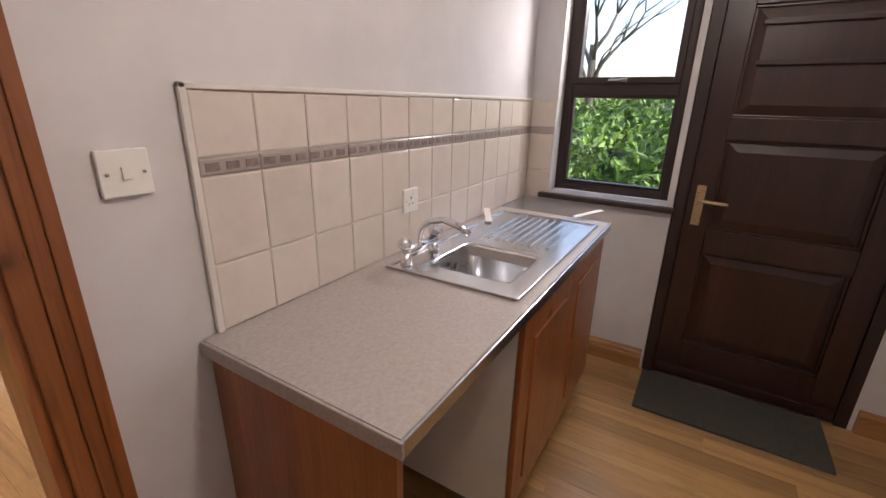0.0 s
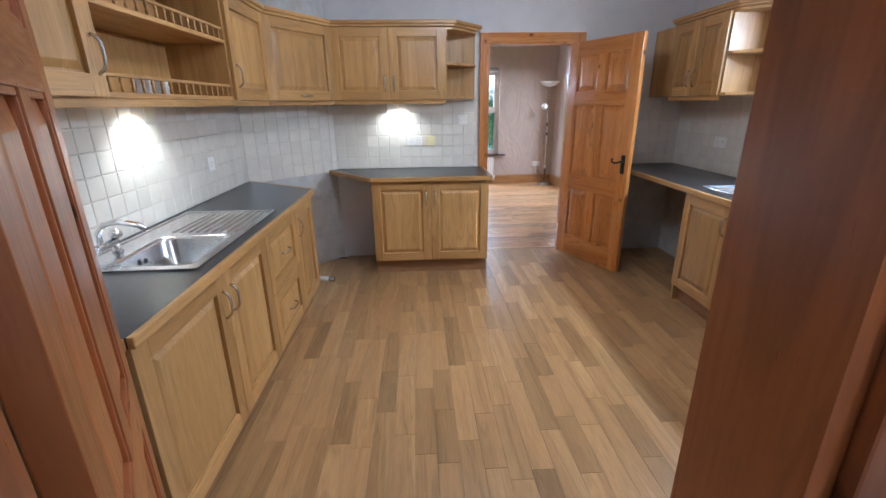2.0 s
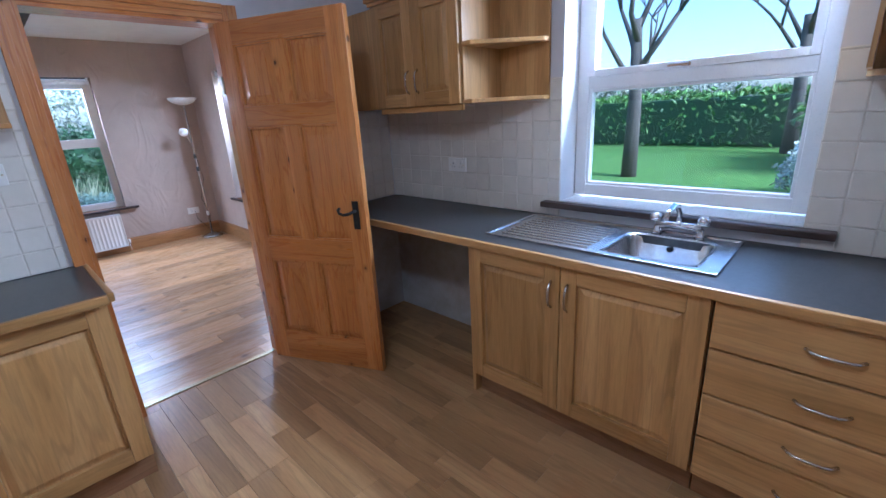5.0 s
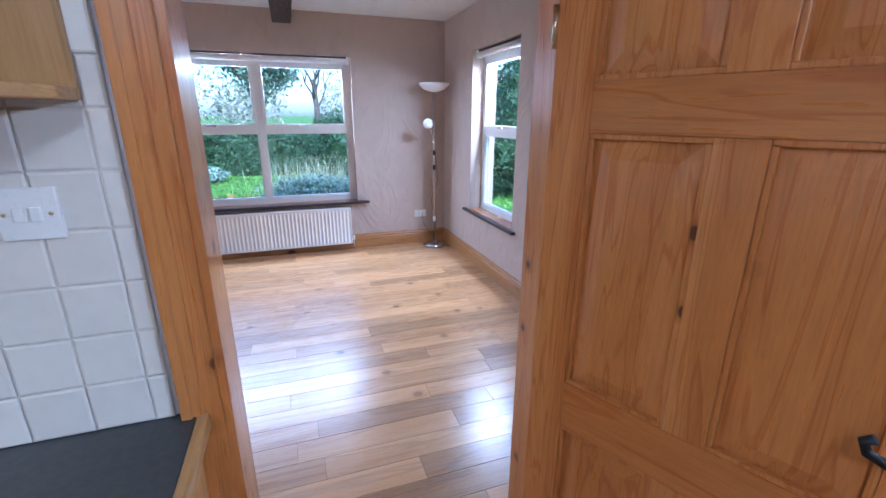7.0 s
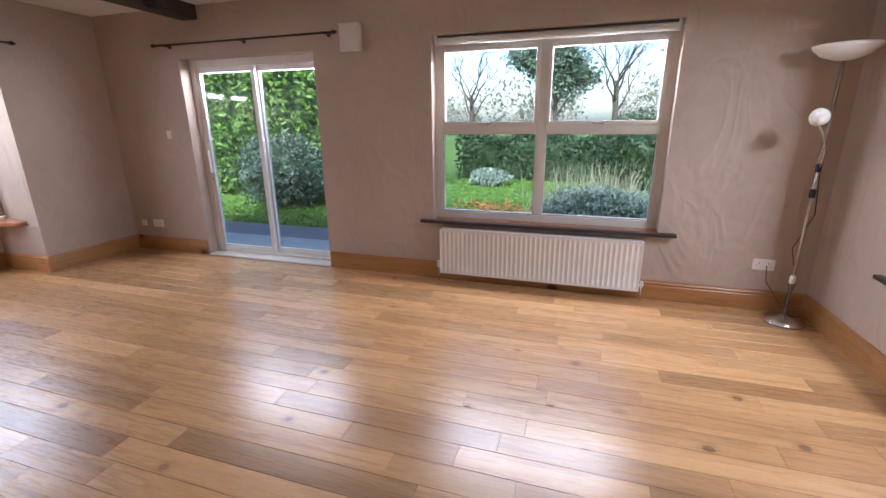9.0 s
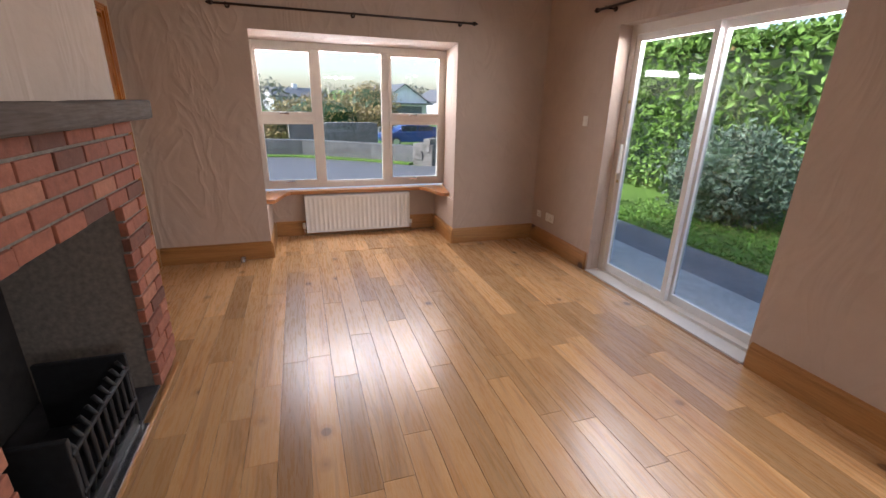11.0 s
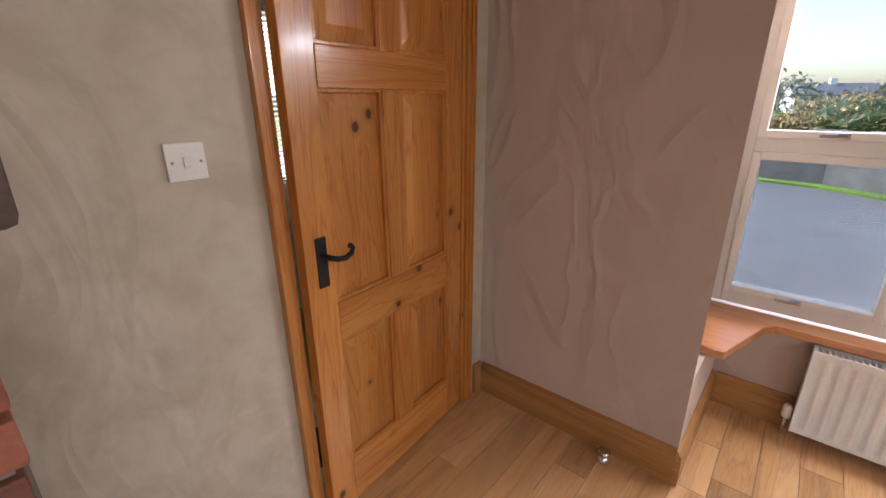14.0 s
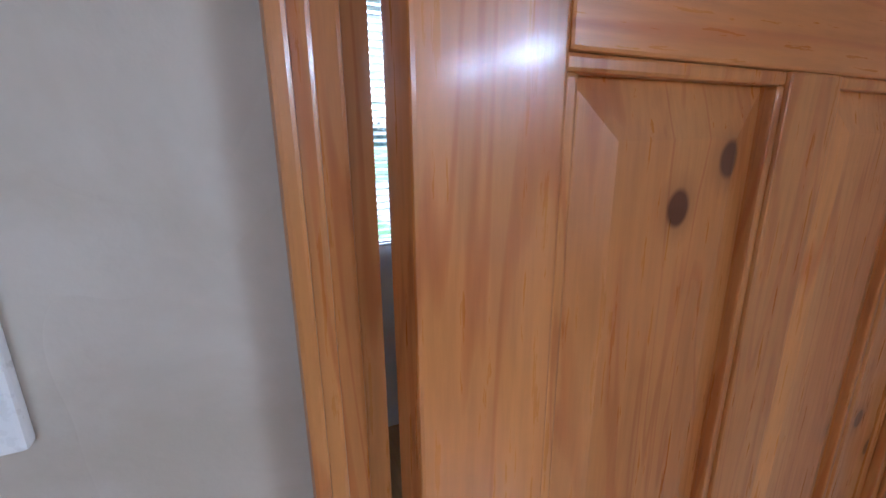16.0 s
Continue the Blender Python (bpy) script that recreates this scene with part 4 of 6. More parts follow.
def shaker(parent, x0, x1, z0, z1, y, name="door", handle=None, hz=None, flat=False):
    """A framed oak front with a raised centre panel. handle: l, r or m (lying in the middle)."""
    g = 0.0022
    x0, x1, z0, z1 = x0 + g, x1 - g, z0 + g, z1 - g
    s = min(0.07, (z1 - z0) * 0.26)
    t = 0.02
    bm = bmesh.new()
    rings = []
    for inset, dy in ((0.0, -0.004), (0.008, -0.004), (0.03, -0.014), (0.034, -0.015)):
        a, b, c, e = x0 + s + inset, x1 - s - inset, z0 + s + inset, z1 - s - inset
        rings.append([bm.verts.new(p) for p in ((a, y + dy, c), (b, y + dy, c), (b, y + dy, e), (a, y + dy, e))])
    for a, b in zip(rings, rings[1:]):
        for k in range(4):
            bm.faces.new((a[k], a[(k + 1) % 4], b[(k + 1) % 4], b[k]))
    bm.faces.new(rings[-1])
    d = part(name, bm, "oak", parent)
    for a, b in ((x0, x0 + s), (x1 - s, x1)):
        part("stile", cube(a, y - t, z0, b, y, z1, 0.003), "oak", d)
    for a, b in ((z0, z0 + s), (z1 - s, z1)):
        part("rail", cube(x0 + s, y - t, a, x1 - s, y, b, 0.003), "oak_x", d)
    if handle == "m":
        bow_handle(d, (x0 + x1) / 2, y - t, hz if hz else (z0 + z1) / 2, False)
    elif handle:
        bow_handle(d, x0 + 0.035 if handle == "l" else x1 - 0.035, y - t, hz if hz else z1 - 0.13)
    return d


def slab_drawer(parent, x0, x1, z0, z1, y):
    g = 0.003
    bm = cube(x0 + g, y - 0.022, z0 + g, x1 - g, y, z1 - g, 0.007)
    d = part("drawer_front", bm, "oak_x", parent)
    bow_handle(d, (x0 + x1) / 2, y - 0.022, (z0 + z1) / 2, False, 0.13)
    return d


def base_unit(label, at, rz, w, fronts, depth=0.56, group="kitchen base units"):
    """A floor unit: plinth, carcass and its fronts. Local front faces -y at y 0."""
    u = thing("base_unit", label, "kitchen unit", at, rz, group)
    shell = cube(0.001, 0.001, 0.13, 0.019, depth, 0.842)
    box(shell, w - 0.019, 0.001, 0.13, w - 0.001, depth, 0.842)
    box(shell, 0.019, 0.001, 0.13, w - 0.019, depth, 0.148)
    box(shell, 0.019, depth - 0.012, 0.148, w - 0.019, depth, 0.842)
    box(shell, 0.019, 0.001, 0.148, w - 0.019, 0.012, 0.842)
    part("carcass", shell, "oak", u)
    # The shade below the fronts is painted in with the darkened oak.
    part("plinth", cube(0.001, 0.05, 0.0, w - 0.001, 0.07, 0.129), "oak_shade", u, "oak plinth board with recess shade in its colour")
    for f in fronts:
        if f[0] == "door":
            shaker(u, f[1], f[2], 0.135, 0.838, 0.0, "door", f[3])
        elif f[0] == "drawer":
            slab_drawer(u, f[1], f[2], f[3], f[4], 0.0)
        else:
            shaker(u, f[1], f[2], f[3], f[4], 0.0, "drawer_front", "m")
    return u


# west run, fronts face east
WX = -0.68
base_unit("oak double base unit under the sink with two doors", (WX, 1.86, 0), 90, 1.08, [("door", 0.0, 0.58, "r"), ("door", 0.58, 1.08, "l")])
base_unit("oak unit with two deep panelled drawers", (WX, 2.941, 0), 90, 0.56, [("pan", 0.0, 0.56, 0.135, 0.48), ("pan", 0.0, 0.56, 0.48, 0.838)])
base_unit("narrow oak base unit with one door", (WX, 3.502, 0), 90, 0.45, [("door", 0.0, 0.45, "l")])
# north unit
base_unit("oak double base unit beside the doorway", (-0.27, 4.435, 0), 0, 1.0, [("door", 0.0, 0.5, "r"), ("door", 0.5, 1.0, "l")], 0.52)
# east run, fronts face west
base_unit("oak double base unit below the window sink", (2.06, 3.735, 0), -90, 1.03, [("door", 0.0, 0.49, "r"), ("door", 0.49, 1.03, "l")])
base_unit("oak unit with four slab drawers", (2.06, 2.70, 0), -90, 0.61, [("drawer", 0.0, 0.61, 0.135 + i * 0.176, 0.135 + (i + 1) * 0.176) for i in range(4)])
base_unit("oak double base unit at the end of the run", (2.06, 2.085, 0), -90, 0.93, [("door", 0.0, 0.47, "r"), ("door", 0.47, 0.93, "l")])
solid("appliance_side_panel", cube(2.07, 3.742, 0, 2.63, 3.76, 0.842), "oak", "oak panel at the side of the empty appliance space", "panel", "")
solid("bare_wall_patch", cube(1.86, 4.952, 0.0, 2.636, 4.966, 0.84), "plaster_raw", "bare unpainted plaster below the worktop", "wall patch", "")
solid("bare_wall_patch", cube(2.622, 3.762, 0.0, 2.637, 4.95, 0.84), "plaster_raw", "bare unpainted plaster below the worktop", "wall patch", "")


def worktop(label, pts, sinks=()):
    w = thing("worktop", label, "worktop")
    bm = prism(pts, 0.845, 0.88)
    part("slab", bm, "worktop", w)
    return w


def edge_strip(owner, pts):
    for (x0, y0), (x1, y1) in zip(pts, pts[1:]):
        L = math.hypot(x1 - x0, y1 - y0)
        ob = part("edge_strip", cube(0, -0.022, 0, L, 0.0, 0.038, 0.006), "oak_x", owner, "rounded oak edging strip")
        ob.matrix_basis = pose(x0, y0, 0.8435, 0, 0, math.degrees(math.atan2(y1 - y0, x1 - x0)))


# slabs are cut round the sink bowls
def holed(x0, y0, x1, y1, hx0, hy0, hx1, hy1, z0, z1):
    bm = bmesh.new()
    for a, b, c, d in ((x0, y0, x1, hy0), (x0, hy1, x1, y1), (x0, hy0, hx0, hy1), (hx1, hy0, x1, hy1)):
        box(bm, a, b, z0, c, d, z1)
    bmesh.ops.remove_doubles(bm, verts=bm.verts, dist=1e-4)
    return bm


ww = thing("worktop", "slate grey laminate worktop with oak edging along the west wall", "worktop")
part("slab", holed(-1.248, 1.845, -0.655, 3.96, -1.08, 2.40, -0.74, 2.80, 0.845, 0.88), "worktop", ww)
part("slab_end", prism([(-1.248, 3.96), (-0.655, 3.96), (-1.248, 4.35)], 0.845, 0.88), "worktop", ww)
edge_strip(ww, [(-1.248, 1.845), (-0.655, 1.845), (-0.655, 3.96), (-1.23, 4.345)])
wn_ = thing("worktop", "slate grey laminate worktop with oak edging beside the doorway", "worktop")
part("slab", prism([(-0.27, 4.40), (0.735, 4.40), (0.735, 4.968), (-0.64, 4.968), (-0.69, 4.915)], 0.845, 0.88), "worktop", wn_)
edge_strip(wn_, [(-0.69, 4.915), (-0.27, 4.40), (0.735, 4.40), (0.735, 4.966)])
we = thing("worktop", "slate grey laminate worktop with oak edging below the window", "worktop")
part("slab", holed(2.035, 1.15, 2.637, 4.95, 2.17, 2.80, 2.50, 3.16, 0.845, 0.88), "worktop", we)
ob = part("edge_strip", cube(0, 0, 0, 3.80, 0.022, 0.038, 0.006), "oak_x", we, "rounded oak edging strip")
ob.matrix_basis = pose(2.035, 1.15, 0.8435, 0, 0, 90)


# ---- sinks ----
def sink(at, rz, L, D, bowl, drain, label, flip=False, taps=True):
    """An inset steel sink: rim, bowl, ribbed drainer, waste. Local x along the wall, y to the wall, z 0 on the worktop."""
    s = thing("sink", label, "sink", at, rz, "")
    bx0, bx1, by0, by1 = bowl
    rim = bmesh.new()
    for a, b, c, d in ((0, 0, L, by0), (0, by1, L, D), (0, by0, bx0, by1), (bx1, by0, L, by1)):
        box(rim, a, b, 0.001, c, d, 0.005)
    bmesh.ops.remove_doubles(rim, verts=rim.verts, dist=1e-4)
    for a, b, c, d in ((0, 0, L, 0.012), (0, D - 0.012, L, D), (0, 0.012, 0.012, D - 0.012), (L - 0.012, 0.012, L, D - 0.012)):
        box(rim, a, b, 0.001, c, d, 0.010, 0.002)
    part("rim", rim, "steel", s)
    bm = bmesh.new()
    n, depth, rings = 40, 0.16, []
    cx, cy, hx, hy = (bx0 + bx1) / 2, (by0 + by1) / 2, (bx1 - bx0) / 2, (by1 - by0) / 2

    def loop(k, z, e):
        out = []
        for i in range(n):
            a = 2 * math.pi * (i + 0.5) / n
            c, q = math.cos(a), math.sin(a)
            r = (abs(c) ** e + abs(q) ** e) ** (-1 / e)
            out.append(bm.verts.new((cx + hx * k * r * c, cy + hy * k * r * q, z)))
        return out

    for k, z, e in ((1.03, 0.006, 14), (0.99, 0.005, 9), (0.96, -0.01, 7), (0.93, -depth * 0.8, 6), (0.86, -depth * 0.96, 5), (0.75, -depth, 5), (0.15, -depth - 0.004, 2)):
        rings.append(loop(k, z, e))
    for a, b in zip(rings, rings[1:]):
        for i in range(n):
            bm.faces.new((a[i], a[(i + 1) % n], b[(i + 1) % n], b[i])).smooth = True
    bm.faces.new(rings[-1])
    part("bowl", bm, "steel", s)
    bm = bmesh.new()
    lathe(bm, [(0.036, 0.0), (0.036, 0.003), (0.022, 0.003), (0.018, 0.001)], 18, (cx, cy, -depth - 0.004))
    part("waste", bm, "chrome", s, "round chrome waste")
    bm = bmesh.new()
    lathe(bm, [(0.012, 0.0), (0.012, 0.003), (0.006, 0.003)], 12, (0, 0, 0))
    bmesh.ops.rotate(bm, verts=bm.verts, matrix=Matrix.Rotation(math.pi / 2, 3, "X"))
    bmesh.ops.translate(bm, verts=bm.verts, vec=(cx, by1 - 0.022, -0.045))
    part("overflow", bm, "rubber", s)
    a, b = drain
    for i in range(9):
        y = by0 + 0.01 + (by1 - by0 - 0.02) * i / 8
        part("drainer_rib", cube(a, y - 0.006, 0.004, b, y + 0.006, 0.011, 0.003), "steel", s)
    return s


def taps(at, rz, label):
    t = thing("mixer_tap", label, "tap", at, rz)
    bm = bmesh.new()
    tube(bm, [(-0.09, 0, 0.045), (0.09, 0, 0.045)], 0.017, 12)
    lathe(bm, [(0.022, 0.0), (0.018, 0.01), (0.014, 0.04)], 14, (-0.085, 0, 0))
    lathe(bm, [(0.022, 0.0), (0.018, 0.01), (0.014, 0.04)], 14, (0.085, 0, 0))
    part("body", bm, "chrome", t)
    bm = bmesh.new()
    tube(bm, [(0, 0, 0.05), (0, 0, 0.10), (0, -0.03, 0.135), (0, -0.09, 0.15), (0, -0.16, 0.135), (0, -0.19, 0.115)], 0.012, 10)
    part("spout", bm, "chrome", t)
    for x in (-0.095, 0.095):
        bm = bmesh.new()
        lathe(bm, [(0.012, 0.055), (0.024, 0.062), (0.026, 0.078), (0.016, 0.09), (0.012, 0.094)], 12, (x, 0, 0))
        part("tap_head", bm, "chrome", t)
    return t


sink((-0.70, 2.34, 0.88), 90, 0.94, 0.50, (0.06, 0.46, 0.05, 0.37), (0.52, 0.90), "stainless steel inset sink with ribbed drainer, west worktop")
taps((-1.14, 2.50, 0.886), 90, "chrome lever mixer tap over the west sink")
sink((2.13, 3.70, 0.88), -90, 0.98, 0.46, (0.55, 0.91, 0.05, 0.38), (0.06, 0.50), "stainless steel inset sink with drainer below the window")
taps((2.545, 2.96, 0.886), -90, "chrome mixer tap below the kitchen window")


# ---- wall units ----
Z0, Z1 = 1.492, 2.045


def wall_unit(label, at, rz, w, doors, depth=0.33):
    u = thing("wall_unit", label, "kitchen unit", at, rz, "kitchen wall units")
    part("carcass", cube(0.001, 0.001, Z0, w - 0.001, depth, Z1), "oak", u)
    for a, b, h in doors:
        shaker(u, a, b, Z0, Z1, 0.0, "door", h, Z0 + 0.13 if h != "m" else Z0 + 0.035)
    return u


def cornice(pts, label="oak cornice moulding along the wall units"):
    for (x0, y0), (x1, y1) in zip(pts, pts[1:]):
        L = math.hypot(x1 - x0, y1 - y0)
        bm = cube(-0.01, -0.03, Z1 + 0.001, L + 0.01, 0.02, Z1 + 0.018, 0.003)
        box(bm, -0.02, -0.048, Z1 + 0.018, L + 0.02, 0.02, Z1 + 0.045, 0.008)
        ob = part("cornice", bm, "oak_x")
        ob.matrix_basis = pose(x0, y0, 0, 0, 0, math.degrees(math.atan2(y1 - y0, x1 - x0)))
        tagged(ob, label, "cornice", "oak cornices")


def pelmet(pts):
    for (x0, y0), (x1, y1) in zip(pts, pts[1:]):
        L = math.hypot(x1 - x0, y1 - y0)
        ob = part("light_pelmet", cube(0, 0, Z0 - 0.032, L, 0.018, Z0 - 0.001, 0.005), "oak_x")
        ob.matrix_basis = pose(x0, y0, 0, 0, 0, math.degrees(math.atan2(y1 - y0, x1 - x0)))
        tagged(ob, "oak light pelmet below the wall units", "pelmet", "light pelmets")


def end_shelf(label, at, rz, pts, zs=None):
    """Open end shelves over a cut-off plan, with a back board."""
    u = thing("corner_shelf", label, "shelf", at, rz, "open end shelves")
    for z in (Z0, Z0 + 0.27, Z1 - 0.02):
        part("shelf", prism(pts, z, z + 0.02, 0.003), "oak_x", u)
    xs = [p[0] for p in pts]
    y = max(p[1] for p in pts)
    part("back", cube(min(xs), y, Z0, max(xs), y + 0.012, Z1), "oak", u)
    part("side", cube(min(xs) - 0.0, y - 0.315, Z0 + 0.02, min(xs) + 0.012, y, Z1 - 0.02), "oak", u)
    return u


wall_unit("oak double wall unit above the north worktop", (-0.55, 4.63, 0), 0, 0.93, [(0, 0.465, "r"), (0.465, 0.93, "l")])
end_shelf("open oak end shelves tapering towards the doorway", (0.381, 4.63, 0), 0, [(0, 0.0), (0.06, 0.0), (0.28, 0.25), (0.28, 0.315), (0, 0.315)])
dg = math.hypot(0.35, 0.56)
u = thing("wall_unit", "diagonal oak corner wall unit with one door", "kitchen unit", (-0.90, 4.07, 0), math.degrees(math.atan2(0.56, 0.35)), "kitchen wall units")
part("carcass", cube(0.002, 0.001, Z0, dg - 0.002, 0.16, Z1), "oak", u)
shaker(u, 0, dg, Z0, Z1, 0.0, "door", "m", Z0 + 0.035)
wall_unit("narrow oak wall unit beside the plate rack", (-0.90, 3.45, 0), 90, 0.618, [(0, 0.615, "l")])
wall_unit("oak wall unit at the doorway end", (-0.90, 1.75, 0), 90, 0.63, [(0, 0.628, "r")])
# open plate rack with galleries
pr = thing("plate_rack", "open oak rack with spindle galleries on both shelves", "shelf", (-0.90, 2.382, 0), 90)
w = 1.066
part("back", cube(0, 0.318, Z0, w, 0.33, Z1), "oak", pr)
for x in (0, w - 0.018):
    part("side", cube(x, 0.0, Z0, x + 0.018, 0.318, Z1, 0.002), "oak", pr)
for z in (Z0, Z0 + 0.29, Z1 - 0.02):
    part("shelf", cube(0.018, 0.0, z, w - 0.018, 0.318, z + 0.02, 0.003), "oak_x", pr)
for z in (Z0 + 0.02, Z0 + 0.31):
    g = part("gallery_rail", cube(0.018, 0.004, z + 0.05, w - 0.018, 0.018, z + 0.062, 0.003), "oak_x", pr)
    for i in range(16):
        bm = bmesh.new()
        lathe(bm, [(0.005, 0), (0.007, 0.012), (0.004, 0.025), (0.007, 0.038), (0.005, 0.05)], 8, (0.05 + i * (w - 0.1) / 15, 0.011, z))
        part("spindle", bm, "oak", g)
cornice([(-0.90, 1.75), (-0.90, 4.07), (-0.55, 4.63), (0.38, 4.63), (0.44, 4.63), (0.665, 4.885)])
pelmet([(-0.90, 1.75), (-0.90, 4.07), (-0.55, 4.63), (0.38, 4.63)])
for jx, jy, rz_, jh in ((-1.05, 2.87, 20, 0.075), (-1.02, 2.945, 8, 0.068)):
    jar = thing("spice_jar", "small white square jar on the rack", "jar", (jx, jy, Z0 + 0.0205), rz_, "spice jars")
    part("body", cube(-0.029, -0.022, 0, 0.029, 0.022, jh * 0.8, 0.006), "white", jar)
    part("lid", cube(-0.03, -0.023, jh * 0.8, 0.03, 0.023, jh, 0.005), "white", jar)
# east side
wall_unit("oak double wall unit above the empty space", (2.305, 4.62, 0), -90, 0.66, [(0, 0.33, "r"), (0.33, 0.66, "l")])
end_shelf("open oak end shelves beside the kitchen window", (2.305, 3.959, 0), -90, [(0, 0.0), (0.06, 0.0), (0.31, 0.27), (0.31, 0.315), (0, 0.315)])
pelmet([(2.305, 4.62), (2.305, 3.96)])
cornice([(2.305, 4.62), (2.305, 3.96), (2.315, 3.90), (2.57, 3.65)])
s2 = end_shelf("open oak end shelves south of the kitchen window", (2.305, 2.16, 0), -90, [(-0.31, 0.27), (-0.06, 0.0), (0, 0.0), (0, 0.315), (-0.31, 0.315)])
wall_unit("oak wall unit south of the window", (2.305, 2.159, 0), -90, 0.6, [(0, 0.3, "r"), (0.3, 0.6, "l")])
solid("filler_panel", cube(2.31, 4.622, Z0, 2.637, 4.966, Z1), "oak", "oak filler panel between wall unit and wall", "panel", "")

# pipe ends left in the empty corner
pe = thing("waste_pipe", "short white plastic waste pipe end on the floor", "pipe", (-0.72, 4.33, 0.001))
bm = bmesh.new()
tube(bm, [(-0.07, 0.02, 0.021), (0.07, -0.02, 0.021)], 0.02, 14)
part("pipe", bm, "white", pe)
bm = bmesh.new()
tube(bm, [(0.05, -0.0143, 0.021), (0.095, -0.027, 0.021)], 0.021, 14)
part("collar", bm, "steel", pe)

# ---- lamps below the wall units ----
for x, y, rz in ((-0.04, 4.80, 0), (-1.09, 2.12, 90), (-1.09, 3.02, 90)):
    l = thing("under_cabinet_light", "small round lit lamp below the wall unit", "lamp", (x, y, Z0), rz, "under-cabinet lights")
    bm = bmesh.new()
    lathe(bm, [(0.035, -0.016), (0.037, -0.012), (0.037, -0.001)], 20)
    part("housing", bm, "chrome", l)
    bm = bmesh.new()
    lathe(bm, [(0.028, -0.019), (0.03, -0.0165)], 20)
    em, nt, b = nodes_of("lamp_glow", 0.4)
    b.inputs["Base Color"].default_value = (1, 0.9, 0.7, 1)
    b.inputs["Emission Color"].default_value = (1, 0.86, 0.6, 1)
    b.inputs["Emission Strength"].default_value = 6.0
    part("lens", bm, em, l)
    ld = bpy.data.lights.new("under_cabinet_bulb", "SPOT")
    ld.energy, ld.color, ld.spot_size, ld.spot_blend, ld.shadow_soft_size = LAMP, (1.0, 0.9, 0.72), radians(125), 0.7, 0.03
    lo = new("under_cabinet_bulb", ld)
    lo.parent = l
    lo.matrix_basis = pose(0, 0.03, -0.03, 14, 0, 0)


# ---- wall tiles ----
def tile_mesh(w, h, mat, t=0.007):
    """A tile in the x-z plane, its face towards -y, with softened edges."""
    bm = bmesh.new()
    c = 0.004
    rings = [[bm.verts.new(p) for p in ((i, y, i), (w - i, y, i), (w - i, y, h - i), (i, y, h - i))] for i, y in ((0, 0.0), (0, -t + 0.002), (c, -t))]
    for a, b in zip(rings, rings[1:]):
        for k in range(4):
            bm.faces.new((a[k], a[(k + 1) % 4], b[(k + 1) % 4], b[k]))
    bm.faces.new(rings[-1])
    return mesh_of("tile", bm, mat)


trng = random.Random(5)
tiles = {}


def tiled(label, at, rz, w, z0, z1, tw=0.1, th=0.1, mat="tile", rows=None):
    o = tagged(thing("tiled_splashback", label, "tiles", at, rz), kind="structure")
    part("grout", cube(0, -0.004, z0, w, 0.0, z1), "grout", o)
    z, ri = z0, 0
    while z < z1 - 0.01:
        hh, m = (min(th, z1 - z), mat) if rows is None else rows[ri]
        x = 0.0
        while x < w - 0.01:
            ww_ = min(tw, w - x)
            key = (round(ww_, 3), round(hh, 3), m)
            if key not in tiles:
                tiles[key] = tile_mesh(ww_ - 0.0022, hh - 0.0022, m)
            ob = new("tile", tiles[key])
            ob.parent = o
            ob.matrix_basis = pose(x + 0.0011, -0.001 - trng.random() * 0.0015, z + 0.0011, trng.uniform(-0.35, 0.35), 0, trng.uniform(-0.35, 0.35))
            x += tw
        z += hh
        ri += 1
        if rows is not None and ri >= len(rows):
            break
    return o


tiled("off-white handmade square tiles above the north worktop", (-0.64, 4.968, 0), 0, 1.335, 0.881, Z0 + 0.07)
tiled("off-white handmade square tiles on the diagonal corner", (-1.247, 4.359, 0), 45, 0.858, 0.86, Z0 + 0.07)
tiled("off-white handmade square tiles above the west worktop", (-1.249, 1.25, 0), 90, 3.10, 0.881, Z0 + 0.07)
tiled("off-white handmade square tiles between doorway and east wall", (1.745, 4.968, 0), 0, 0.89, 0.881, Z0 + 0.3)
tiled("off-white handmade square tiles beside the window", (2.638, 4.95, 0), -90, 1.37, 0.881, Z0 + 0.1)
tiled("off-white handmade square tiles south of the window", (2.638, 2.55, 0), -90, 1.4, 0.881, Z0 + 0.1)
tiled("off-white handmade tiles above the doorway side", (0.655, 4.966, 0), 0, 0.04, Z0 + 0.07, 2.04)

# ---- utility room ----
tu = tiled("glazed pinkish white tiles with a grey border band", (0.752, 1.009, 0), 0, 1.936, 0.916, 1.456, 0.15, 0.2, "tile_util", [(0.164, "tile_util"), (0.20, "tile_util"), (0.04, "border"), (0.136, "tile_util")])
for i in range(40):
    bm = cube(0.015 + i * 0.048, -0.0105, 1.291, 0.047 + i * 0.048, -0.0085, 1.309, 0.0007)
    part("border_motif", bm, "border_dark", tu)
part("edge_trim", cube(-0.016, -0.013, 0.916, -0.001, 0.0, 1.47, 0.003), "upvc_tan", tu, "cream plastic tile trim")
part("edge_trim", cube(-0.016, -0.013, 1.457, 1.936, 0.0, 1.47, 0.003), "upvc_tan", tu)
tu2 = tiled("glazed pinkish white tiles beside the utility window", (2.689, 1.0, 0), -90, 0.14, 0.916, 1.456, 0.14, 0.2, "tile_util", [(0.164, "tile_util"), (0.20, "tile_util"), (0.04, "border"), (0.136, "tile_util")])

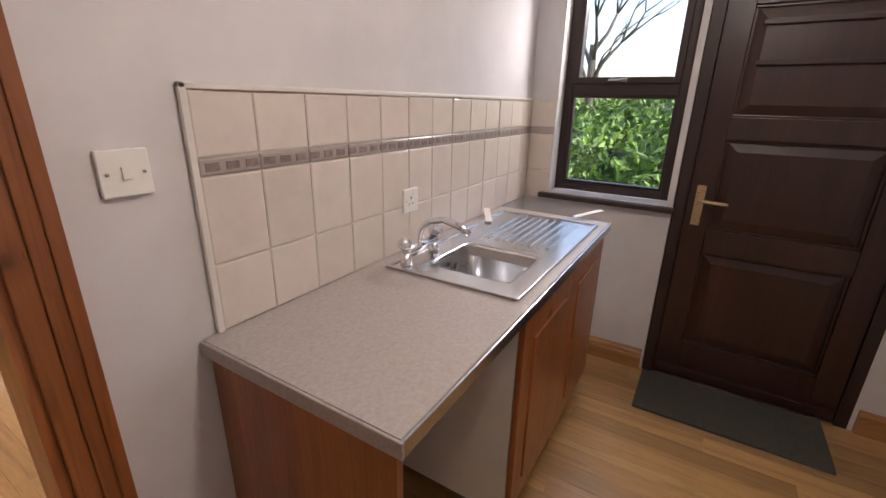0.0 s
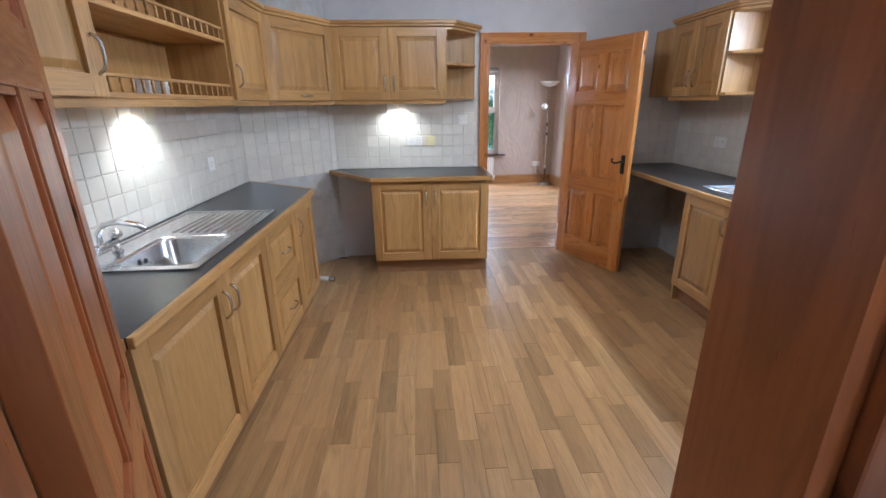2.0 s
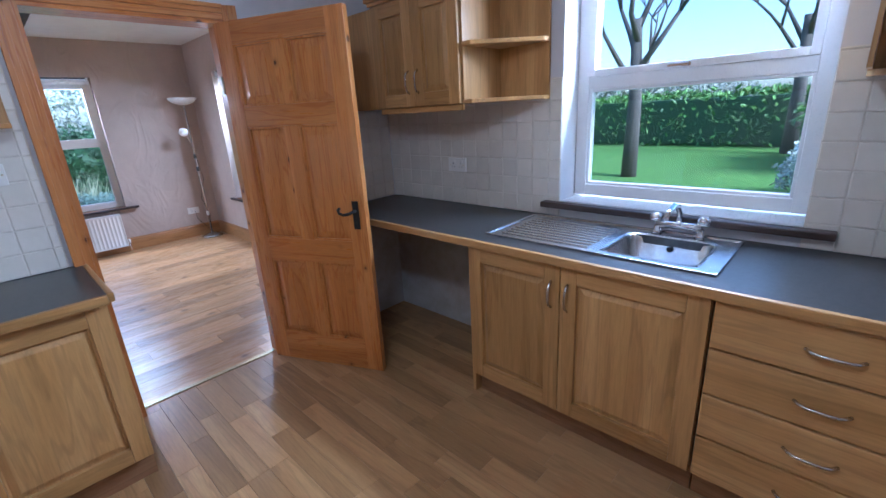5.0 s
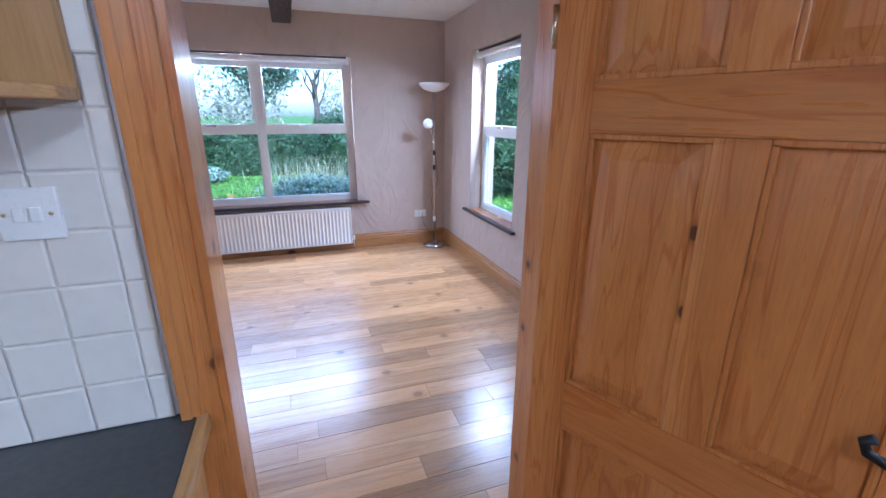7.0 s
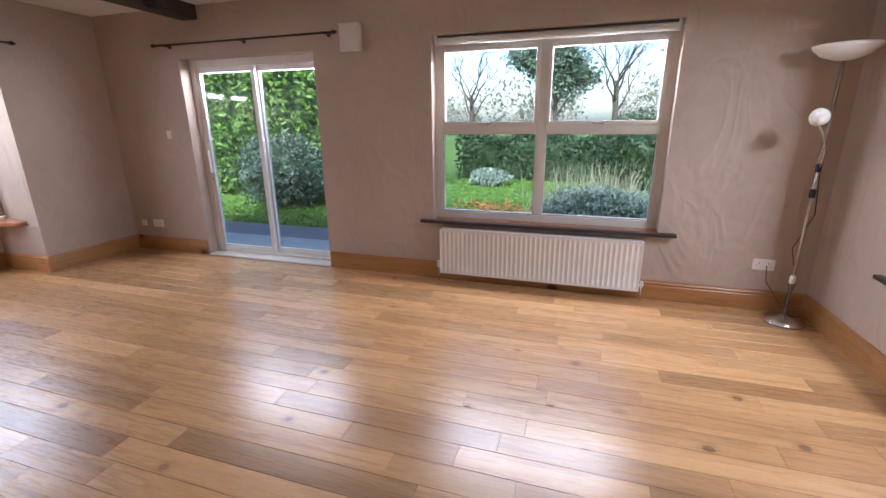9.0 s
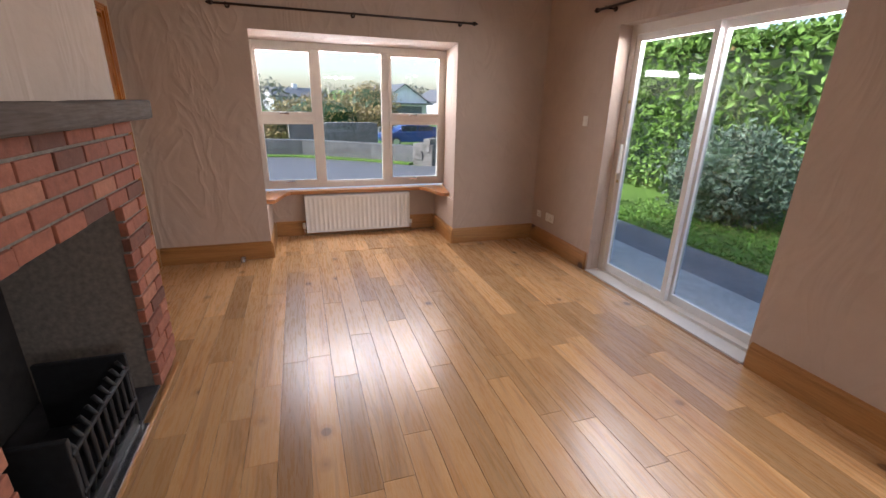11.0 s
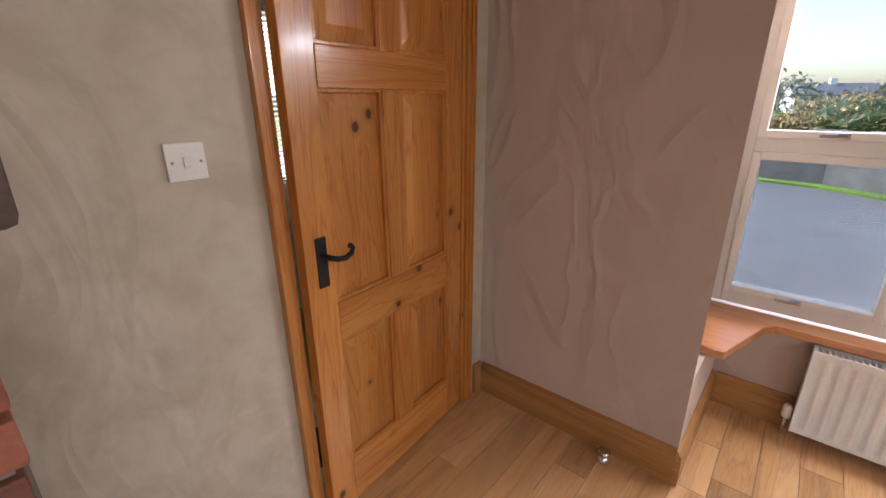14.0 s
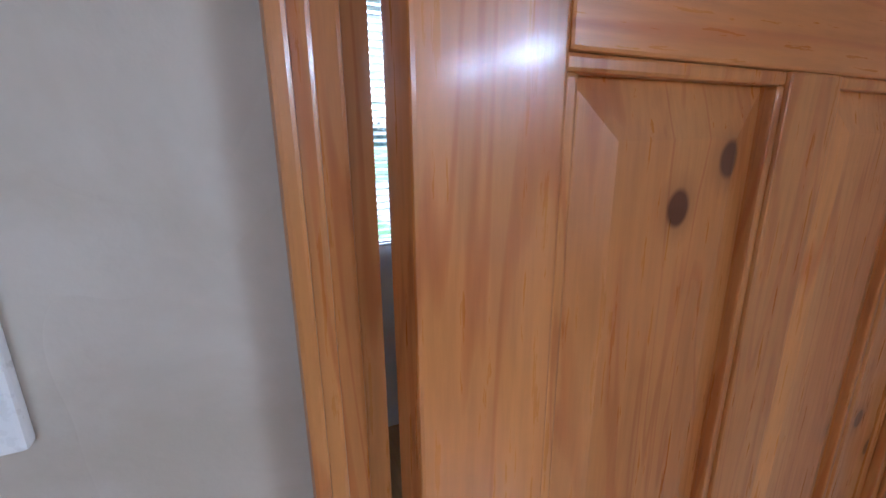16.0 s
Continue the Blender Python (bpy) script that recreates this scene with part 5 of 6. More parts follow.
uw = thing("worktop", "pale stone-effect laminate worktop in the utility room", "worktop")
part("slab", holed(0.70, 0.44, 2.34, 1.006, 1.40, 0.54, 1.66, 0.86, 0.878, 0.915), "worktop_util", uw)
part("front_edge", cube(0.70, 0.432, 0.878, 2.34, 0.44, 0.914, 0.003), "steel", uw, "thin pale metal edging")
part("end_edge", cube(0.692, 0.432, 0.878, 0.70, 1.006, 0.914, 0.003), "worktop_util", uw)
sink((1.29, 0.475, 0.915), 0, 0.95, 0.47, (0.10, 0.40, 0.07, 0.37), (0.48, 0.90), "stainless steel utility sink with ribbed drainer")
taps((1.43, 0.90, 0.921), 0, "chrome mixer tap over the utility sink")
# units below
ue = thing("end_panel", "red-stained knotty pine end panel of the utility counter", "panel")
part("board", cube(0.712, 0.46, 0, 0.732, 1.005, 0.876, 0.002), "pine_red", ue)
uu = thing("base_unit", "red-stained pine unit under the utility sink with two doors", "kitchen unit", (1.30, 0.47, 0), 0)
part("side", cube(0.0, 0.0, 0.10, 0.018, 0.53, 0.876), "upvc_tan", uu)
part("side", cube(0.98, 0.0, 0.10, 0.998, 0.53, 0.876), "upvc_tan", uu)
part("base", cube(0.018, 0.0, 0.10, 0.98, 0.53, 0.118), "upvc_tan", uu)
part("plinth", cube(0, 0.05, 0, 0.998, 0.068, 0.099), "pine_red_x", uu)
dd = part("door", cube(0.0, -0.022, 0.12, 0.49, -0.002, 0.872, 0.004), "pine_red", uu)
part("panel", cube(0.08, -0.03, 0.22, 0.41, -0.021, 0.77, 0.004), "pine_red", dd)
part("top_edge", cube(0.004, -0.022, 0.8725, 0.486, -0.004, 0.875), "white", dd, "pale unstained top edge")
d2 = part("door", cube(0.492, -0.022, 0.12, 0.998, -0.002, 0.872, 0.004), "pine_red", uu)
part("panel", cube(0.572, -0.03, 0.22, 0.918, -0.021, 0.77, 0.004), "pine_red", d2)
for nm, a, b in (("packing_strip", (1.98, 0.90), 30), ("packing_strip", (2.30, 0.60), -40)):
    ob = solid(nm, cube(0, -0.015, 0, 0.16, 0.015, 0.004, 0.001), "white", "loose white plastic strip on the drainer", "strip", "")
    ob.matrix_basis = pose(a[0], a[1], 0.927, 0, -8, b)
solid("door_mat", cube(2.30, -0.60, 0.0005, 2.67, 0.20, 0.014, 0.004), "mat", "dark grey-green rectangular door mat before the back door", "mat", "")


# ---- switches and sockets ----
def plate(name, label, at, rz, w=0.086, h=0.086, kind="switch", mat="white"):
    """A wall plate; its face looks towards local -y."""
    p = thing(name, label, name.replace("_", " "), at, rz, "switches and sockets")
    part("plate", cube(-w / 2, -0.011, -h / 2, w / 2, 0.0, h / 2, 0.003), mat, p)
    n = 2 if w > 0.1 or kind == "double" else 1
    for i in range(n):
        cx = (i - (n - 1) / 2) * (w * 0.42 if w > 0.1 else 0.022)
        if kind in ("switch", "double"):
            part("rocker", cube(cx - 0.008, -0.016, -0.012, cx + 0.008, -0.010, 0.012, 0.002), mat, p)
        else:
            bm = cube(cx - 0.003, -0.0117, 0.006, cx + 0.003, -0.0108, 0.014)
            box(bm, cx - 0.014, -0.0117, -0.014, cx - 0.008, -0.0108, -0.010)
            box(bm, cx + 0.008, -0.0117, -0.014, cx + 0.014, -0.0108, -0.010)
            part("pin_holes", bm, "rubber", p)
            part("rocker", cube(cx + 0.010, -0.014, 0.016, cx + 0.018, -0.010, 0.028, 0.001), mat, p)
    for s in (-1, 1):
        bm = bmesh.new()
        lathe(bm, [(0.0035, 0.0), (0.0035, 0.0015), (0.001, 0.0018)], 8)
        bmesh.ops.rotate(bm, verts=bm.verts, matrix=Matrix.Rotation(math.pi / 2, 3, "X"))
        bmesh.ops.translate(bm, verts=bm.verts, vec=(s * w * 0.36, -0.0105, 0))
        part("screw", bm, "brass", p)
    return p


plate("light_switch", "white single light switch on the utility wall", (0.618, 1.011, 1.307), 0)
plate("wall_socket", "white wall socket on the utility tiles", (1.50, 1.002, 1.10), 0, kind="socket")
plate("light_switch", "white double light switch on the kitchen tiles", (0.555, 4.960, 1.315), 0, kind="double")
plate("wall_socket", "white double socket on the kitchen tiles", (0.10, 4.960, 1.13), 0, 0.146, kind="socket")
plate("light_switch", "yellowed single switch beside the socket", (0.255, 4.960, 1.13), 0, mat="cream")
plate("wall_socket", "white double socket above the east worktop", (2.630, 4.30, 1.13), -90, 0.146, kind="socket")
plate("wall_socket", "white socket on the west tiles", (-1.241, 3.75, 1.10), 90, kind="socket")
plate("light_switch", "white single light switch beside the hall door", (-2.822, 5.551, 1.327), 180)
plate("light_switch", "small white switch beside the patio door", (-3.25, 9.299, 1.33), 0, 0.06, 0.086)
plate("wall_socket", "small white aerial socket above the skirting", (-3.88, 9.299, 0.32), 0, 0.07, 0.07, kind="socket")
plate("wall_socket", "white double socket above the skirting", (-3.66, 9.299, 0.325), 0, 0.146, kind="socket")
plate("wall_socket", "white double socket beside the floor lamp", (2.42, 9.299, 0.37), 0, 0.146, kind="socket")
sb = thing("alarm_box", "cream plastic sensor box high on the wall", "sensor", (-0.97, 9.299, 2.15))
part("body", cube(-0.10, -0.05, -0.115, 0.10, 0, 0.115, 0.008), "upvc_tan", sb)
part("cover", cube(-0.085, -0.056, -0.10, 0.085, -0.049, 0.10, 0.004), "upvc_tan", sb)


# ---- curtain poles ----
def pole(label, at, rz, L, out):
    p = thing("curtain_pole", label, "curtain pole", at, rz, "curtain poles")
    bm = bmesh.new()
    tube(bm, [(0, 0, 0), (L, 0, 0)], 0.0095, 10)
    part("rod", bm, "pole", p)
    for x, s in ((0, -1), (L, 1)):
        bm = bmesh.new()
        tube(bm, [(x, 0, 0), (x + s * 0.012, 0, 0), (x + s * 0.02, 0, 0)], 0.015, 10, 0.02)
        tube(bm, [(x + s * 0.02, 0, 0), (x + s * 0.05, 0, 0)], 0.018, 10, 0.005)
        part("finial", bm, "pole", p)
    for x in (0.09, L / 2, L - 0.09):
        bm = bmesh.new()
        tube(bm, [(x, out, 0.0), (x, 0.0, 0.0), (x, 0.0, 0.014)], 0.006, 8)
        tube(bm, [(x, out, 0), (x, out - 0.008, 0)], 0.02, 12)
        part("bracket", bm, "pole", p)


pole("dark metal curtain pole above the patio door", (-3.13, 9.20, 2.19), 0, 2.02, 0.099)
pole("dark metal curtain pole above the bay recess", (-3.94, 6.28, 2.15), 90, 2.16, 0.099)

# ---- floor lamp ----
lp = thing("floor_lamp", "satin steel uplighter floor lamp with side reading lamp", "lamp", (2.54, 9.10, 0.001))
bm = bmesh.new()
lathe(bm, [(0.135, 0.0), (0.135, 0.012), (0.10, 0.032), (0.04, 0.045), (0.016, 0.06)], 32)
part("base", bm, "steel", lp)
bm = bmesh.new()
tube(bm, [(0, 0, 0.05), (0, 0, 1.79)], 0.011, 12)
part("pole", bm, "steel", lp)
for z in (0.33, 0.95, 1.12):
    bm = bmesh.new()
    lathe(bm, [(0.0115, -0.03), (0.018, -0.024), (0.018, 0.024), (0.0115, 0.03)], 14, (0, 0, z))
    part("collar", bm, "iron" if z > 0.5 else "white", lp, "dark collar on the lamp pole" if z > 0.5 else "pale collar on the lamp pole")
bm = bmesh.new()
lathe(bm, [(0.02, 1.78), (0.05, 1.785), (0.12, 1.81), (0.165, 1.85), (0.172, 1.872), (0.164, 1.868), (0.115, 1.825), (0.04, 1.80)], 32)
part("shade", bm, "shade", lp, "frosted white glass uplighter bowl")
bm = bmesh.new()
tube(bm, [(0, -0.012, 1.12), (0.0, -0.03, 1.25), (-0.05, -0.05, 1.36), (-0.10, -0.07, 1.42)], 0.006, 8)
arm = part("reading_arm", bm, "steel", lp, "flexible metal reading arm")
bm = bmesh.new()
lathe(bm, [(0.045, 0.0), (0.055, 0.01), (0.05, 0.035), (0.02, 0.06)], 20)
bmesh.ops.rotate(bm, verts=bm.verts, matrix=Matrix.Rotation(radians(95), 3, "X"))
bmesh.ops.translate(bm, verts=bm.verts, vec=(-0.11, -0.11, 1.445))
part("reading_shade", bm, "white", arm)
bm = bmesh.new()
tube(bm, [(0.012, 0, 1.1), (0.05, 0.02, 0.8), (-0.03, 0.03, 0.55), (0.03, 0.02, 0.3), (0.02, 0.06, 0.06), (-0.10, 0.15, 0.25), (-0.10, 0.188, 0.36)], 0.003, 6)
part("cable", bm, "rubber", lp, "thin dark power cable")

# door stop
ds = thing("door_stop", "small chrome door stop on the floor by the skirting", "door stop", (-3.965, 6.25, 0.0005))
bm = bmesh.new()
lathe(bm, [(0.026, 0.0), (0.027, 0.006), (0.022, 0.012), (0.022, 0.035)], 18)
part("base", bm, "chrome", ds)
bm = bmesh.new()
lathe(bm, [(0.022, 0.0355), (0.027, 0.04), (0.027, 0.05), (0.02, 0.055)], 18)
part("rubber_ring", bm, "steel", ds)

# ---- fireplace ----
FY = 6.03
fp = tagged(thing("chimney_breast", "red brick chimney breast with an open fireplace", "fireplace"), kind="structure")
core = cube(-2.41, 5.312, -0.01, -2.11, FY - 0.006, 1.36)
box(core, -0.99, 5.312, -0.01, -0.66, FY - 0.006, 1.36)
box(core, -2.11, 5.312, 1.02, -0.99, FY - 0.006, 1.36)
part("mortar_core", core, "mortar", fp)
part("upper_breast", cube(-2.40, 5.312, 1.362, -0.67, FY - 0.03, CL), "plaster_living", fp, "rough beige plaster above the mantel beam")
part("fire_back", cube(-2.11, 5.312, 0, -0.99, 5.50, 1.02), "soot", fp, "soot-blackened fire back")
bshare = {}


def brick(L, x, z, y=None, d=0.1):
    k = round(L, 3)
    if k not in bshare:
        bm = cube(-L / 2, -0.03, 0, L / 2, 0.006, 0.0635, 0.005)
        bshare[k] = mesh_of("brick", bm, "brick")
    ob = new("brick", bshare[k])
    ob.parent = fp
    ob.matrix_basis = pose(x, FY + trng.uniform(-0.004, 0.003), z, 0, 0, trng.uniform(-0.5, 0.5))


for row in range(18):
    z = row * 0.0755 + 0.003
    for x0, x1 in ((-2.425, -2.10), (-1.0, -0.65)) if z < 0.96 else ((-2.425, -0.65),):
        x = x0 + (trng.uniform(-0.008, 0.008))
        first = 0.215 if row % 2 else 0.1025
        while x < x1 - 0.03:
            L = min(first, x1 - x)
            brick(L, x + L / 2, z)
            x += L + 0.012
            first = 0.215
mb = thing("mantel_beam", "rough dark old timber mantel beam over the fireplace", "mantel", (0, 0, 0))
bm = cube(-2.48, FY - 0.02, 1.352, -0.60, FY + 0.10, 1.44, 0.012)
bmesh.ops.subdivide_edges(bm, edges=[e for e in bm.edges if e.calc_length() > 1], cuts=24)
for v in bm.verts:
    v.co += noise.noise_vector(v.co * 6) * 0.008
part("beam", bm, "old_beam", mb)
he = thing("hearth", "dark slate hearth slab with pale wooden edge strip", "hearth")
part("slab", cube(-2.095, 5.51, 0.0005, -1.005, FY + 0.0, 0.014, 0.003), "slate", he)
part("edge", cube(-2.30, FY + 0.03, 0.0005, -0.80, FY + 0.048, 0.016, 0.004), "skirt_x", he)
fg = thing("fire_grate", "black iron fire grate with bars and ash pan", "grate", (-1.55, 5.78, 0.015))
part("ash_pan", cube(-0.25, -0.10, 0.0, 0.25, 0.24, 0.05, 0.008), "iron", fg)
for i in range(9):
    bm = bmesh.new()
    x = -0.24 + i * 0.06
    tube(bm, [(x, 0.22, 0.05), (x, 0.235, 0.12), (x, 0.235, 0.30), (x, 0.21, 0.34)], 0.009, 8)
    part("bar", bm, "iron", fg)
for z in (0.12, 0.29):
    bm = bmesh.new()
    tube(bm, [(-0.27, 0.235, z), (0.27, 0.235, z)], 0.011, 8)
    part("cross_bar", bm, "iron", fg)
for x in (-0.27, 0.27):
    part("cheek", cube(x - 0.012, -0.10, 0, x + 0.012, 0.24, 0.36, 0.005), "iron", fg)
part("ash_lip", cube(-0.22, 0.242, 0.0, 0.22, 0.29, 0.012, 0.004), "steel", fg)


# ---- outdoors ----
GZ = -0.14
grng = np.random.default_rng(11)


def land(x, y):
    """Height of the ground: level round the house, falling to the road in the west."""
    return GZ - min(1.35, max(0.0, (-14.5 - x) * 0.12)) + (0.02 * max(0.0, -60 - x) if x < -60 else 0.0)


xs = [-900, -300, -150, -90, -60, -45, -35, -26, -24, -22, -20, -18, -16, -14.5, -13, -5.2, 3.2, 20, 60, 200, 900]
ys = [-900, -200, -60, -20, -5, 0, 5, 10, 20, 60, 200, 900]
bm = bmesh.new()
gv = [[bm.verts.new((x, y, land(x, y))) for y in ys] for x in xs]
for i in range(len(xs) - 1):
    for j in range(len(ys) - 1):
        bm.faces.new((gv[i][j], gv[i + 1][j], gv[i + 1][j + 1], gv[i][j + 1]))
solid("ground", bm, "grass", "green autumn lawn and fields reaching the horizon", "ground")
solid("yard", prism([(-5.0, -8), (-5.0, 10.3), (-9.02, 10.3), (-9.02, 11.3), (-14.4, 13.2), (-14.4, 11.2), (-10.8, 10.25), (-10.6, 9.75), (-11.6, 8.5), (-12.7, 6.8), (-13.25, 4.6), (-13.9, -8)], GZ - 0.02, GZ + 0.012), "tarmac", "smooth grey tarmac yard before the bay window", "yard")
solid("path", cube(-9.0, 10.32, GZ - 0.02, 3.4, 11.25, GZ + 0.01), "paving", "dark paved garden path along the house", "path")
solid("patio_step", cube(-5.0, 9.545, GZ - 0.05, 3.1, 10.318, -0.035, 0.008), "step", "pale concrete step below the patio door", "step")
bm = bmesh.new()
rd = [(-17.5, -60), (-17.0, 60), (-25.0, 60), (-25.5, -60)]
n = 12
rows = []
for i in range(n + 1):
    y = -60 + 120 * i / n
    rows.append([bm.verts.new((x, y, land(x, y) + 0.03)) for x in (-17, -18, -20, -22, -24, -25)])
for a, b in zip(rows, rows[1:]):
    for k in range(5):
        bm.faces.new((a[k], a[k + 1], b[k + 1], b[k]))
solid("road", bm, "tarmac", "pale grey country road beyond the yard wall", "road")


def wall_run(name, pts, h, t, label, mat, stones=True, seed=3):
    """A garden wall along points, of separate rough stones under a coping, or a rendered one."""
    w = thing(name, label, "garden wall")
    r = random.Random(seed)
    for (x0, y0), (x1, y1) in zip(pts, pts[1:]):
        L = math.hypot(x1 - x0, y1 - y0)
        z = min(land(x0, y0), land(x1, y1))
        ob = part("wall_core", cube(0, -t / 2, -0.1, L, t / 2, h, 0.02), mat, w)
        ob.matrix_basis = pose(x0, y0, z, 0, 0, math.degrees(math.atan2(y1 - y0, x1 - x0)))
        if stones:
            bm = bmesh.new()
            zz = 0.0
            while zz < h:
                u = -r.random() * 0.2
                hh = r.uniform(0.10, 0.2)
                while u < L:
                    l = r.uniform(0.15, 0.45)
                    if u > 0 and u + l < L:
                        box(bm, u, -t / 2 - r.uniform(0.01, 0.04), zz, u + l - 0.02, t / 2 + r.uniform(0.01, 0.04), zz + hh - 0.02)
                    u += l
                zz += hh
            ob = tagged(part("stones", bm, "stone", w), kind="stuff")
            ob.matrix_basis = pose(x0, y0, z, 0, 0, math.degrees(math.atan2(y1 - y0, x1 - x0)))
    return w


solid("verge", prism([(-13.9, -8), (-13.25, 4.6), (-12.7, 6.8), (-11.6, 8.5), (-10.85, 9.5), (-11.1, 9.75), (-11.9, 8.65), (-13.02, 6.9), (-13.55, 4.55), (-14.2, -8)], GZ - 0.02, GZ + 0.05, 0.0), "grass", "narrow grass verge at the foot of the yard wall", "verge")
wall_run("yard_wall", [(-14.3, -9), (-13.65, 4.5), (-13.1, 6.95), (-11.95, 8.75), (-11.05, 9.85)], 0.47, 0.25, "low grey rendered wall round the tarmac yard", "blockwork", False)
wall_run("stone_pillar", [(-11.05, 9.8), (-10.65, 10.2)], 0.56, 0.5, "square rough stone gate pillar at the yard", "stone", True, 5)
wall_run("stone_wall", [(-26.0, 6.3), (-26.2, 8.0), (-26.6, 11.3)], 1.6, 0.5, "rough field-stone wall across the road", "stone", True, 6)
wall_run("stone_wall", [(-33.5, 12.6), (-34.0, 28)], 0.9, 0.5, "rough field-stone wall beside the lane", "stone", True, 8)


def leaves(pos, size, mat, owner, name="leaves", squash=1.0):
    """Many small folded leaves at the given points."""
    n = len(pos)
    a = grng.normal(size=(n, 3))
    a /= np.linalg.norm(a, axis=1)[:, None]
    b = np.cross(a, grng.normal(size=(n, 3)))
    b /= np.linalg.norm(b, axis=1)[:, None]
    nrm = np.cross(a, b)
    s = size * grng.uniform(0.6, 1.3, (n, 1))
    p = np.asarray(pos)
    V = np.stack([p - a * s, p + b * s * 0.45 + nrm * s * 0.15, p + a * s, p - b * s * 0.45 + nrm * s * 0.15], 1).reshape(-1, 3)
    F = [f for i in range(n) for f in ((4 * i, 4 * i + 1, 4 * i + 2), (4 * i, 4 * i + 2, 4 * i + 3))]
    me = bpy.data.meshes.new(name)
    me.from_pydata(V.tolist(), [], F)
    me.materials.append(M[mat])
    ob = new(name, me)
    ob.parent = owner
    return tagged(ob, kind="stuff")


def blob(n, c, r, fill=0.35, lump=0.3):
    """Points near the surface of an uneven rounded mass."""
    d = grng.normal(size=(n, 3))
    d /= np.linalg.norm(d, axis=1)[:, None]
    k = np.array([1 + lump * noise.noise(Vector(v) * 2.3 + Vector(c)) + lump * 0.7 * noise.noise(Vector(v) * 5 + Vector(c)) for v in d])
    u = grng.uniform(1 - fill, 1.03, n) * k
    p = d * u[:, None] * np.array(r) + np.array(c)
    return p[p[:, 2] > c[2] - r[2] * 0.98]


def bush(label, at, r, mat, n, leaf, category="shrub", core=True):
    z = land(at[0], at[1])
    b = thing("shrub", label, category, (at[0], at[1], z))
    bm = bmesh.new()
    bmesh.ops.create_icosphere(bm, subdivisions=3, radius=1.0)
    for v in bm.verts:
        v.co *= 0.72 + 0.2 * noise.noise(v.co * 2)
        v.co = Vector((v.co.x * r[0], v.co.y * r[1], v.co.z * r[2] + r[2] * 0.9))
    # Solid dark core, painting the shade behind the shrub's leaves.
    part("inner_growth", bm, "leaf_and_core_dark", b)
    for i in range(4):
        bm = bmesh.new()
        tube(bm, [(0.05 * i - 0.1, 0, -0.05), (0.2 * (i - 1.5) * r[0], 0.1 * i, r[2] * 0.8)], 0.02, 6, 0.008)
        part("stem", bm, "twig", b)
    leaves(blob(n, (0, 0, r[2] * 0.9), r), leaf, mat, b)
    return b


def hedge(label, x0, y0, x1, y1, h, t, mat, n, leaf):
    L = math.hypot(x1 - x0, y1 - y0)
    hd = thing("hedge", label, "hedge", (x0, y0, land(x0, y0)), math.degrees(math.atan2(y1 - y0, x1 - x0)))
    # Added dark block stands in for the shaded depth of the hedge.
    part("inner_growth", cube(0.1, -t * 0.3, 0, L - 0.1, t * 0.3, h * 0.93, 0.1), "leaf_and_core_dark", hd)
    u = grng.uniform(0, L, n)
    side = grng.random(n)
    zz = grng.uniform(0.0, h, n)
    bulge = np.array([noise.noise(Vector((a * 0.9, b * 1.1, 0.3))) for a, b in zip(u, zz)])
    v = np.where(side < 0.42, -t / 2 - 0.22 * bulge + grng.normal(0, 0.07, n), np.where(side < 0.62, t / 2 + grng.normal(0, 0.07, n), grng.uniform(-t / 2, t / 2, n)))
    zz = np.where(side >= 0.62, h + 0.25 * np.array([noise.noise(Vector((a * 1.3, 4, 0))) for a in u]) + grng.normal(0, 0.07, n), zz)
    leaves(np.stack([u, v, zz], 1), leaf, mat, hd)
    return hd


def tree(label, at, h, spread, mat=None, n=0, leaf=0.08, seed=1):
    """A tapered trunk with forking limbs; leaves where it still has them."""
    r = random.Random(seed)
    t = thing("tree", label, "tree", (at[0], at[1], land(at[0], at[1])))
    bm = bmesh.new()
    tube(bm, [(0, 0, -0.1), (0.05 * h / 5, 0, h * 0.25), (0, 0.04 * h / 5, h * 0.5)], h * 0.028, 8, h * 0.016)
    part("trunk", bm, "twig", t)
    tips = []
    bm = bmesh.new()

    def grow(p, d, L, rad, k):
        q = p + d * L
        mid = p + d * L * 0.5 + Vector((r.uniform(-1, 1), r.uniform(-1, 1), r.uniform(-0.4, 0.6))) * L * 0.08
        tube(bm, [p, mid, q], rad, 5, rad * 0.55)
        tips.append(q)
        if k:
            for _ in range(r.choice((2, 3, 3))):
                e = (d + Vector((r.uniform(-1, 1), r.uniform(-1, 1), r.uniform(-0.25, 0.7))) * 0.75).normalized()
                grow(q, e, L * r.uniform(0.6, 0.8), rad * 0.55, k - 1)

    for i in range(6):
        a = i * 2.4
        grow(Vector((0, 0, h * (0.25 + 0.045 * i))), Vector((math.cos(a) * spread, math.sin(a) * spread, 1)).normalized(), h * 0.2, h * 0.011, 3)
    part("limbs", bm, "twig", t)
    if n:
        tp = np.array([tuple(p) for p in tips])
        idx = grng.integers(0, len(tp), n)
        leaves(tp[idx] + grng.normal(0, h * 0.045, (n, 3)), leaf, mat, t, "crown")
    return t


# north garden
hedge("tall bright green laurel hedge beyond the patio", -10.5, 13.3, -2.6, 15.3, 2.75, 1.2, "leaf_laurel", 15000, 0.085)
bush("grey-green shrub on the lawn beside the patio", (-4.45, 12.8), (0.95, 0.8, 0.72), "leaf_shrub", 6000, 0.045)
hedge("dark clipped hedge at the end of the lawn", -2.4, 18.4, 8.5, 17.6, 1.15, 1.1, "leaf_and_core_dark", 9000, 0.07)
bush("silver-leaved low bush on the lawn", (1.35, 12.3), (0.95, 0.7, 0.33), "leaf_silver", 6000, 0.035)
